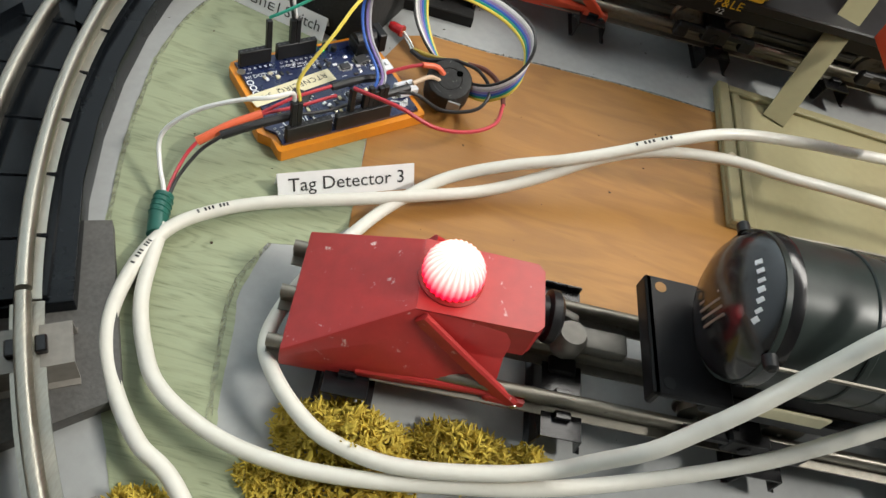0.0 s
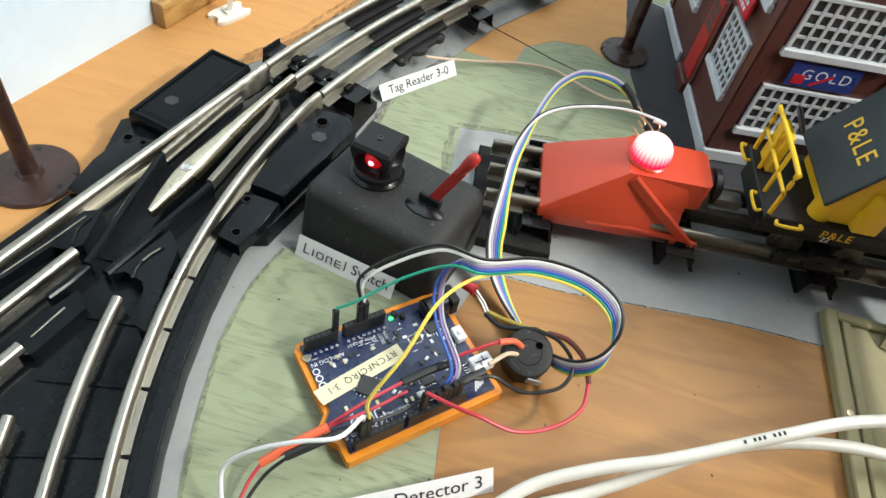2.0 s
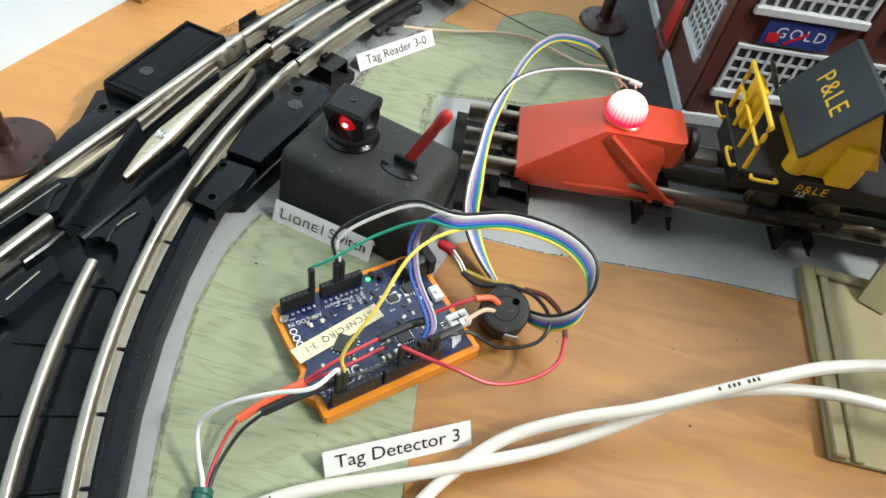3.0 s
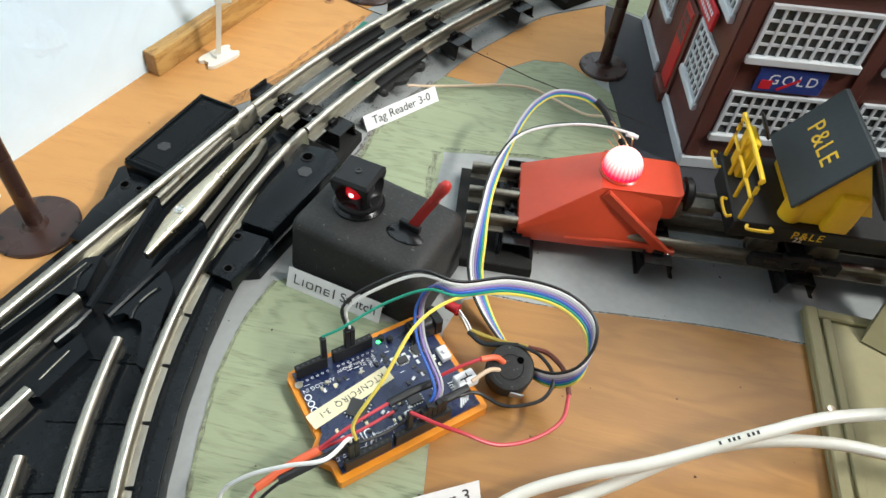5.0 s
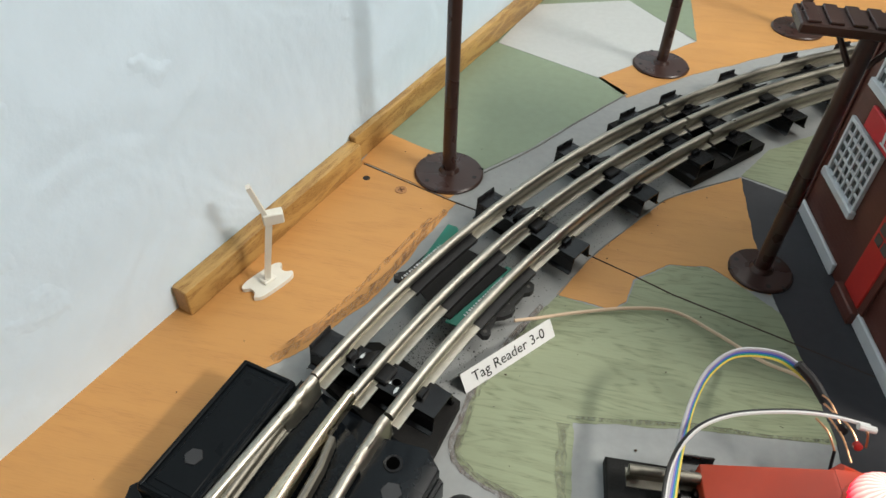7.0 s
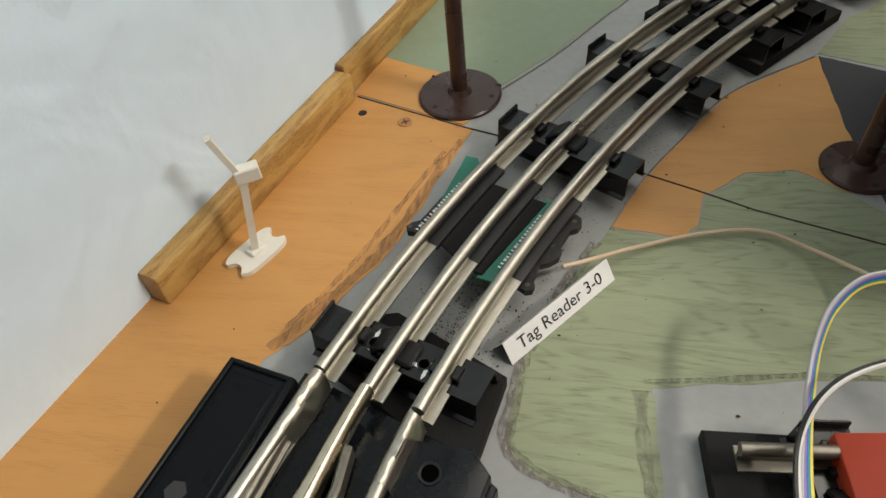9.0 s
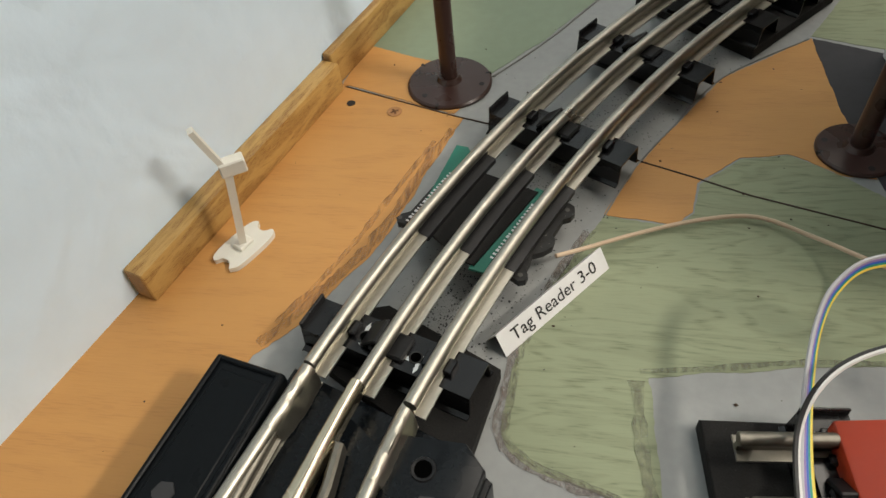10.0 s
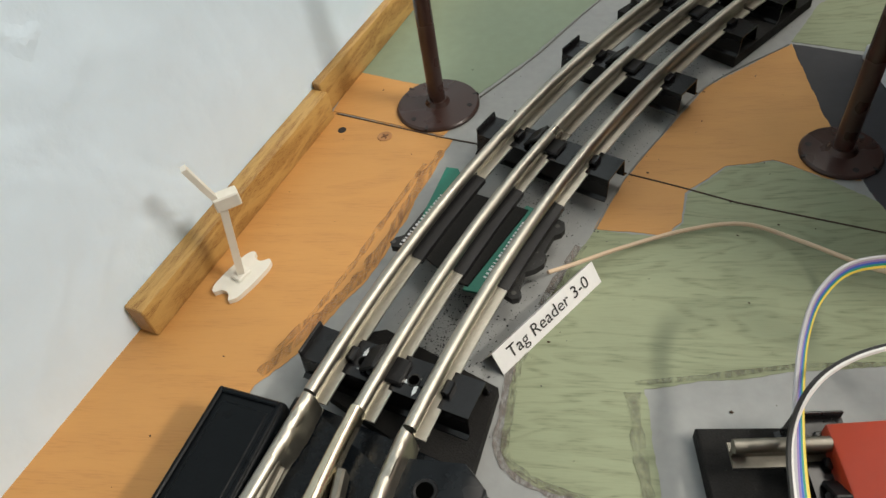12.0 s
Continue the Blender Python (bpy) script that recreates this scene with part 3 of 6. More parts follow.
stroke("trim_tan_edge", [(-151, 236), (-141, 249), (-132, 264), (-124, 277), (-116, 291), (-108, 313), (-99, 345), (-89, 374)], 3.4, brush_brown, "dry brown brushed edge of the tan paint", 3, 2.2)
stroke("trim_tan_streak", [(-147, 247), (-138, 262), (-130, 278), (-122, 296), (-114, 318), (-104, 345), (-97, 364)], 1.8, brush_brown, "dry brown streak in the tan paint", 5, 2.6)
stroke("trim_field_smear", [(-20, 306), (-35, 275), (-47, 243), (-50, 219), (-50, 204), (-38, 194), (-13, 186), (4, 180)], 2.6, brush_smear, "mauve smear outside the green paint", 6, 2.6)
stroke("trim_field_edge", [(-17, 306), (-32, 275), (-44, 243), (-47, 219), (-48, 206), (-37, 196), (-12, 187.5), (4, 182)], 1.6, brush_edge, "dark brushed edge of the green paint", 7)
stroke("trim_field_corner", [(3, 182), (0, 205), (-1, 232)], 3.4, brush_edge, "dark brushed edge of the green paint", 9)
stroke("trim_field_side", [(0, 236), (30, 240), (60, 245), (95, 247), (124, 251)], 1.4, brush_edge, "dark brushed edge of the green paint", 11)
stroke("trim_front_edge", [(-66, 104), (-72, 78), (-73, 50), (-70, 24), (-63, -12), (-51, -54), (-37, -91), (-17, -129)], 1.4, brush_edge, "dark brushed edge of the green paint", 13)
stroke("trim_front_top", [(-62, 106), (-40, 102), (-8, 94)], 0.9, brush_edge, "dark brushed edge of the green paint", 15)
stroke("trim_pad_edge", [(12, -44), (7, -60), (6, -76), (12, -105), (17, -126)], 1.4, brush_edge, "dark brushed edge of the green paint", 17)
stroke("trim_ply_edge", [(50, 124.5), (82, 124.5), (119, 128.5), (176, 133.5), (225, 134.5)], 0.35, brush_edge, "thin dark line at the plywood's edge", 19)
stroke("trim_verge_edge", [(-72, 420), (-44, 455), (-10, 506), (22, 551)], 0.7, brush_grey, "grey pencilled edge of the green paint", 21)
stroke("trim_tan_field", [(-12, 316), (3, 349), (20, 376), (51, 421), (100, 457)], 0.5, brush_grey, "grey pencilled edge of the tan paint", 23)

# seam between two table planks, and its screw hole
seam = [(-155, 409.5), (-90, 385), (-68, 378), (0, 355), (28.9, 342.7), (52, 332), (110, 312), (165, 292)]
tagged(part("trim", swept([(x, y, 0.55) for x, y in seam], [(-0.34, -0.3), (0.34, -0.3), (0.34, 0.08), (-0.34, 0.08)]), mat("dark_joint", (0.05, 0.03, 0.02), 0.8)), "dark open seam between two table boards", "board joint", kind="structure")
hole = tagged(part("screw_hole", put(turned([(2.6, 0), (2.4, 0.35), (0.0, 0.36)], 20), Matrix.Translation((-148.5, 394.5, 0.1))), ink), "dark drilled hole in the tan board", "screw hole", kind="structure")


# ---- battens at the wall ----
def batten(a0, a1, off, high):
    t = thing("wall_batten", *by_wall(a0, off), 0.3, WALL_TURN, "varnished square wooden batten lying along the wall", "batten")
    bm = box(0, a1 - a0, 0, WALL_OFF - off - 0.5, 0, high, 0.9, 2)
    part("wood", bm, batten_mat, t)
    part("sawn_end", box(-0.25, 0.3, 0.9, WALL_OFF - off - 1.4, 0.9, high - 0.9, 0.2, 1), end_grain, t, "darker sawn end grain")
    return t


batten(180, 340.5, 271.5, 17.5)
batten(341.3, 764, 276.3, 21.0)


# ---- track ----
def rail_profile(half=2.65, base=5.2, tall=9.4):
    p = [(base, -tall), (base, -tall + 0.8), (0.9, -tall + 1.3), (0.9, -5.0)]
    p += [(half * math.cos(radians(a)), -half + half * math.sin(radians(a))) for a in (-50, -20, 10, 40, 65, 90, 115, 140, 170, 200, 230)]
    p += [(-0.9, -5.0), (-0.9, -tall + 1.3), (-base, -tall + 0.8), (-base, -tall)]
    return p


def sleeper(name, parent, m, half=36.0, along=8.5, high=10.2, holes=True, metal=black_tin):
    """A pressed tin sleeper: raised channel with flared feet, rail clips and a centre insulator."""
    prof = [(-along - 2.5, 0), (-along, 0.6), (-along + 1.2, high), (along - 1.2, high), (along, 0.6), (along + 2.5, 0), (along + 2.5, 0.7), (along + 0.6, 1.4),
            (along - 0.6, high + 0.9), (-along + 0.6, high + 0.9), (-along - 0.6, 1.4), (-along - 2.5, 0.7)]
    bm = bmesh.new()
    rows = []
    for x in (-half, half):
        rows.append([bm.verts.new((x, s, h)) for s, h in prof])
    n = len(prof)
    for i in range(n):
        j = (i + 1) % n
        bm.faces.new((rows[0][i], rows[0][j], rows[1][j], rows[1][i]))
    bm.faces.new(rows[0][::-1])
    bm.faces.new(rows[1])
    bm = joined(bm, box(half - 1.0, half + 0.4, -along + 0.5, along - 0.5, high - 2, high + 4.2, 0.5, 1))
    t = new(name)
    t.parent = parent
    t.matrix_local = Matrix.Translation((m.translation + Vector((0, 0, SLEEPER_FOOT))) * U) @ m.to_3x3().to_4x4()
    part("channel", bm, metal, t)
    for x in (-GAUGE, GAUGE):
        for sx in (-1, 1):
            part("clip", box(x + sx * 4.4 - 1.8, x + sx * 4.4 + 1.8, -3.2, 3.2, high + 0.5, high + 3.4, 0.5, 1), black_tin, t)
    part("insulator", joined(box(-7.5, 7.5, -5.5, 5.5, high + 0.4, high + 3.0, 0.8, 1), put(box(-5.2, 5.2, -5.6, 5.6, -0.9, 0.9, 0.5, 1), pose(6.4, 0, high + 5.0, 0, 42, 0))), pin_black, t)
    if holes:
        for x in (-11, 11):
            part("screw_eye", put(turned([(2.7, 0), (2.7, 0.35), (1.5, 0.4), (1.5, 0.1), (0, 0.1)], 16), Matrix.Translation((x, 1, high + 0.85))), black_dull, t)
            part("screw_hole", put(turned([(2.0, 0), (2.0, 0.12), (0, 0.12)], 16), Matrix.Translation((x, 1, high + 1.26))), hole_dark, t, "dark screw hole")
    return t


def rails(parent, path_of, steel=rail_steel, prof=None, offs=(-GAUGE, 0.0, GAUGE)):
    for off in offs:
        part("rail", swept(path_of(off), prof or rail_profile()), steel, parent)


def far_pose(angle, z=0.0):
    p = far_at(angle)
    return pose(p.x, p.y, z, 0, 0, angle)


def curve_section(a0, a1, ties, label):
    t = thing("curved_track", label=label, category="model track", group="track of the far curve")
    rails(t, lambda off: [far_at(a0 + (a1 - a0) * i / 30, off, RAIL_TOP) for i in range(31)])
    for a in ties:
        sleeper("sleeper", t, far_pose(a), holes=a > 158)
    return t


TIE = 160.2
first = curve_section(161.8, 138.4, (TIE, 150.0, 144.4, 139.7), "curved three-rail tinplate track with black tin sleepers")
for off in (-GAUGE, 0.0, GAUGE):
    part("insulating_tape", swept([far_at(156.4 - 0.4 * i, off, 19.6) for i in range(11)], [(5.5, -4.6), (5.5, -2.2), (1.2, -1.4), (1.2, 1.6), (-1.2, 1.6), (-1.2, -1.4), (-5.5, -2.2), (-5.5, -4.6)]), pin_black, first, "black tape over the rail's foot")
rnd = random.Random(31)
for ox, oy, rx, ry in ((-13, 4.5, 1.1, 2.6), (-9, 2.5, 2.2, 0.8), (-14, 0, 0.8, 1.4), (12, -3, 1.2, 2.4), (10, 4.4, 2.0, 0.7), (8.4, 1.0, 0.5, 1.6)):
    blot = [(ox + rx * math.cos(2 * math.pi * i / 14) * rnd.uniform(0.5, 1.2), oy + ry * math.sin(2 * math.pi * i / 14) * rnd.uniform(0.5, 1.2)) for i in range(14)]
    part("bare_scratch", put(prism(blot, 17.55, 17.75), far_pose(TIE)), tin, first, "bare metal scratch")
curve_section(138.2, 117.0, (136.6, 132.0, 127.1, 123.0, 118.0), "curved three-rail tinplate track beyond a rail joint")
curve_section(116.8, 96.0, (115, 110, 105, 100), "curved three-rail tinplate track at the far end")


def pad(corners, high, label, stuff=felt):
    t = thing("riser_pad", label=label, category="track pad")
    part("pad", prism(corners, 0.3, high, 0.6, 1), stuff, t)
    return t


pad([(67, 437), (120, 495), (62, 550), (8, 493)], 6.6, "black felt riser pad under the track joint")


# ---- turnout ----
AX = Vector((math.cos(radians(72.8)), math.sin(radians(72.8))))
JOINT = Vector((-97.0, 210.0))


def straight_at(s, off=0.0, z=0.0):
    """A place on the straight road, s back from the joint; off to the wall side."""
    q = JOINT - AX * (s * K) + Vector((-AX.y, AX.x)) * (off * K)
    return Vector((q.x, q.y, z))


def near_run(a0, a1, off, z, n=24):
    return [near_at(a0 + (a1 - a0) * i / n, off, z) for i in range(n + 1)]


def bar_profile(w, h, c=0.8):
    return [(-w, -h), (w, -h), (w, -c), (w - c, 0), (-w + c, 0), (-w, -c)]


turnout = thing("track_turnout", label="black plastic three-rail track turnout with steel rails", category="turnout")
plate = [tuple(straight_at(s, 33)[:2]) for s in (0, 30)] + [(-178, 152), (-174, 128), (-169, 112)] + [tuple(straight_at(s, 40)[:2]) for s in (140, 200, 330)] + \
    [tuple(straight_at(330, -30)[:2])] + [tuple(near_at(a, 33)[:2]) for a in (203, 206.7)] + \
    [tuple(near_at(a, -35)[:2]) for a in (206.7, 199, 194, 189, 184, 180, 177.5)] + [(-82, 100), (-74, 103), (-70, 117), (-50, 183), (-66, 195)]
part("base_plate", prism(plate, 0.3, 13.0, 2.4, 3), black_plastic, turnout)
part("roadbed", prism([tuple(straight_at(s, 27)[:2]) for s in (2, 330)] + [tuple(straight_at(330, -26)[:2])] + [tuple(near_at(a, 27)[:2]) for a in (203, 206.5)] +
                      [tuple(near_at(a, -27)[:2]) for a in (206.5, 198, 193, 188, 180, 172, 166)], 12.8, 16.6, 1.2, 2), black_plastic, turnout)
# raised panels beside the rails
part("side_panel", prism([(-52, 183.5), (-59, 192), (-79, 193), (-88.5, 160), (-90, 123), (-70.5, 120)], 12.0, 22.0, 1.4, 2), black_plastic, turnout)
part("side_panel", prism([(-74, 103), (-72, 117), (-91, 119), (-96, 88), (-80, 84)], 12.0, 20.0, 1.0, 2), black_plastic, turnout)
part("side_panel", prism([tuple(straight_at(s, o)[:2]) for s, o in ((84, 46), (84, 25), (140, 25), (140, 38), (118, 44))], 12.0, 19.0, 0.8, 2), black_plastic, turnout)
for q, r, z in (((-71.5, 181.5), 3.4, 21.9), ((-84.5, 91.5), 2.2, 19.9), ((-88, 113.5), 2.0, 19.9), ((-163, 134.5), 2.4, 18.9), ((-154, 133.5), 1.6, 18.9)):
    part("screw_eye", put(turned([(r + 1.0, 0), (r + 0.6, 0.6), (r, 0.6), (r * 0.8, 0.15), (0, 0.15)], 20), Matrix.Translation((*q, z))), pin_black, turnout)
    part("screw_hole", put(turned([(r * 0.85, 0), (r * 0.85, 0.1), (0, 0.1)], 18), Matrix.Translation((*q, z + 0.62))), hole_dark, turnout, "dark screw hole")
part("hexagon_plug", put(turned([(4.6, 0), (4.4, 0.5), (0, 0.5)], 6), Matrix.Translation((-69, 169, 21.9))), chip_mat, turnout)
for a in (183, 187, 191, 195, 199, 203):
    part("rib", swept([near_at(a, -26, 17.4), near_at(a, 20, 17.4)], bar_profile(1.0, 1.2, 0.4)), black_plastic, turnout)
low = rail_profile(2.75, 3.9, 11.0)
part("rail", swept([straight_at(s, TG, RAIL_TOP + 1) for s in (3, 60, 120, 200, 330)], low), rail_steel, turnout, "shiny straight outer rail")
part("rail", swept(near_run(163.8, 206.7, -TG, RAIL_TOP + 1, 40), low), rail_steel, turnout, "shiny curved inner rail")
part("rail", swept([straight_at(s, 0, RAIL_TOP) for s in (168, 220, 330)], low), rail_steel, turnout)
part("rail", swept(near_run(186, 206.7, 0, RAIL_TOP, 20), low), rail_steel, turnout)
part("rail", swept([straight_at(s, -TG, RAIL_TOP) for s in (216, 270, 330)], low), rail_steel, turnout)
part("rail", swept(near_run(193.5, 206.7, TG, RAIL_TOP, 14), low), rail_steel, turnout)
# crossing rails: thin steel at the points, black plastic through the crossing
part("point_rail", swept([straight_at(s, o, RAIL_TOP - 1) for s, o in ((12, 21.5), (51, 18.6), (96, 15.5))], rail_profile(1.9, 2.2, 7)), old_steel, turnout)
part("point_rail", swept([straight_at(s, o, RAIL_TOP - 1) for s, o in ((24, -4.0), (38.5, -8.0), (59, -11.0), (97, -17.5))], bar_profile(1.7, 7, 0.9)), old_steel, turnout)
part("guard_rail", swept([straight_at(s, o, RAIL_TOP - 1.5) for s, o in ((97, 15.2), (120, 7.6), (143, -0.4), (158, -5.6), (170, -9.4))], bar_profile(2.1, 9, 1.0)), black_plastic, turnout)
part("guard_rail", swept([straight_at(s, o, RAIL_TOP - 1.5) for s, o in ((98, -19.0), (134, -19.8), (169, -20.2))], bar_profile(2.1, 9, 1.0)), black_plastic, turnout)
part("guard_rail", swept([straight_at(s, o, RAIL_TOP - 3) for s, o in ((170, -9.4), (180, -9.9), (192, -9.2))], bar_profile(1.9, 8, 0.9)), black_plastic, turnout)


def pocket(corners, z):
    return part("pocket", prism([tuple(straight_at(s, o)[:2]) for s, o in corners], 16, z + 9.6, 1.8, 3), black_plastic, turnout)


# raised pockets that close the ends of the middle rails
pocket(((142, 10), (148, 16.2), (206, 17.2), (206, 13.6), (172, 11), (170, 5), (163, 0.5)), 13.5)
# thin steel-coloured bars stand in for the bright highlights along the pocket edges
part("glint_line", swept([straight_at(s, o, 23.6) for s, o in ((150, 12.8), (160, 13.2), (170, 13.5), (200, 15.4))], bar_profile(0.3, 0.5, 0.1)), old_steel, turnout)
part("pocket_ridge", cord([straight_at(s, o, 22.8) for s, o in ((149, 10.0), (158, 9.2), (166, 4.6))], 1.0, 8), black_plastic, turnout)
pocket(((133, -24.5), (135, -29), (140, -36), (166, -48.5), (182, -57), (182, -52), (166, -40), (163, -36), (163.5, -26), (168, -22.6)), 13.6)
part("pocket_ridge", cord([straight_at(s, o, 23.0) for s, o in ((143, -30.0), (152, -28.2), (159, -28.8), (164.5, -31.5))], 1.2, 8), black_plastic, turnout)
part("glint_line", swept([straight_at(s, o, 24.3) for s, o in ((144.5, -29.6), (150, -28.5), (155, -28.4))], bar_profile(0.35, 0.5, 0.1)), old_steel, turnout)
pocket(((182, -16.6), (187, -26.8), (216, -27), (224, -15.5), (206, -14)), 12.5)
part("glint_line", swept([straight_at(s, o, 22.3) for s, o in ((192, -19.4), (200, -19.6), (210, -20))], bar_profile(0.4, 0.5, 0.15)), old_steel, turnout)


def crimp(path_of, seed):
    """A rail end of thin sheet, pinched and wrinkled round the joint pin, its skirt spread to one side."""
    rows, n = [], 26
    for i in range(n + 1):
        u = i / n
        p, d = path_of(u), (path_of(u + 0.02) - path_of(u - 0.02)).normalized()
        r = Vector((d.y, -d.x, 0)) * (1 if d.y > 0 else -1)
        swell = math.sin(math.pi * u) ** 0.6
        ring = []
        for x, z in ((-2.6, -9.5), (-2.9, -6), (-3.1, -3.2), (-2.4, -1.0), (-1.2, 0.1), (0.2, 0.4), (1.6, -0.1), (2.9, -1.4), (3.4, -3.2), (3.7 + 1.5 * swell, -6), (4.0 + 2.2 * swell, -9.5)):
            k = noise.noise(Vector((x * 0.45, u * 7.0, seed + z * 0.2))) * swell
            ring.append(p + r * (0.86 * x + 0.7 * k) + Vector((0, 0, z - 0.3 + 0.45 * k)))
        rows.append(ring)
    return part("crimped_end", lofted(rows), rail_steel, turnout, "pinched and wrinkled sheet rail end", smooth=50)


crimp(lambda u: straight_at(3 + 26 * u, TG, RAIL_TOP + 1.2), 2.0)
crimp(lambda u: near_at(163.75 + 3.6 * u, -TG, RAIL_TOP + 1.2), 5.0)
# pivoted brass frog
frog = ((2, 1.0, 3.1), (14, 0.8, 3.2), (28, 0.3, 3.4), (48, -0.8, 4.0), (67, -2.2, 4.9), (84, -3.5, 5.9), (96, -4.5, 6.5), (106, -5.6, 6.0), (118, -7.4, 4.2), (128, -9.4, 2.6), (131, -10.0, 1.7))
rows = []
for s, c, w in frog:
    ring = [straight_at(s, c + w * 0.9, RAIL_TOP - 4.5)]
    for k in range(13):
        a = math.pi * k / 12
        ring.append(straight_at(s, c + w * 0.9 * math.cos(a), RAIL_TOP - 1.6 + (3.8 if s < 100 else 3.8 - (s - 100) * 0.05) * math.sin(a) ** 0.85))
    rows.append(ring + [straight_at(s, c - w * 0.9, RAIL_TOP - 4.5)])
part("frog_rail", lofted(rows), brass, turnout, "worn brass pivoting frog rail")
q = straight_at(99, -4.7)
part("rivet", put(turned([(2.9, 0), (2.9, 0.5), (2.4, 0.7), (2.0, 0.2), (1.4, 0.2), (1.2, 0.8), (0, 0.9)], 20), Matrix.Translation((q.x, q.y, RAIL_TOP + 1.9))), tin, turnout)
# lidded motor cover
cover_plastic = mat("matt_black_cover", (0.0045, 0.006, 0.0075), 0.34, vary=0.2, grain=700, bump=0.15, spots=(0.05, 0.05, 0.048), spot_scale=240, spot_amount=0.1, spec=0.13)
cover = part("motor_cover", put(box(-36, 36, -14.5, 14.5, 0, 23, 2.0, 3), pose(-147.5, 179, 1.2, 0, 0, 76.5)), cover_plastic, turnout)
part("lid_panel", put(box(-30, 30, -9.5, 9.5, 22.6, 23.4, 0.4, 1), pose(-147.5, 179, 1.2, 0, 0, 76.5)), cover_plastic, cover)
part("lid_rim", put(joined(box(-35, 35, 11.6, 13.6, 22.8, 24.2, 0.5, 1), box(-35, 35, -13.6, -11.6, 22.8, 24.2, 0.5, 1), box(33, 35, -12, 12, 22.8, 24.2, 0.5, 1), box(-35, -33, -12, 12, 22.8, 24.2, 0.5, 1)), pose(-147.5, 179, 1.2, 0, 0, 76.5)), cover_plastic, cover)
part("hexagon_plug", put(turned([(4.2, 0), (4.0, 0.5), (0, 0.5)], 6), pose(-152.5, 164.5, 24.5)), chip_mat, cover)

# the track that the turnout's curve runs into
tail = thing("curved_track", label="curved three-rail track past the turnout", category="model track", group="track of the near curve")
rails(tail, lambda off: near_run(206.9, 232, off / K, RAIL_TOP, 20), worn_steel, offs=(-GAUGE, 0.0, GAUGE))
for a in (209.3, 218, 227):
    p = near_at(a)
    sleeper("sleeper", tail, pose(p.x, p.y, 0, 0, 0, a), half=34, holes=False, metal=zinc)
pad([tuple(near_at(a, o)[:2]) for a, o in ((201.0, -30), (201.0, -46), (212.0, -47), (213.5, 30), (206, 30))], 6.6, "dusty grey rubber riser pad under the end of the turnout", grey_felt)
pad([(-51.4, 229), (-60, 189), (-118, 224), (-128, 248), (-99, 255)], 6.6, "black felt riser pad where track meets turnout")

# ---- siding tracks ----
def siding(x0, y0, turn, length, label):
    t = thing("siding_track", x0, y0, 0, turn, label, "model track", "sidings")
    for off in (-20.5, 0, 20.5):
        part("rail", swept([(0, off, RAIL_TOP), (length * 0.5, off, RAIL_TOP), (length, off, RAIL_TOP)], rail_profile(2.4, 4.4, 9.4)), old_steel, t)
    for k in range(int(length / 80)):
        sleeper("sleeper", t, pose(30 + 80 * k, 0, 0, 0, 0, 90), half=33, holes=False)
    return t


siding(27, 180, 4.5, 480, "old three-rail siding track with dull rails")
siding(27, -78, 4.0, 480, "old three-rail siding track with dull rails beneath the tank car")


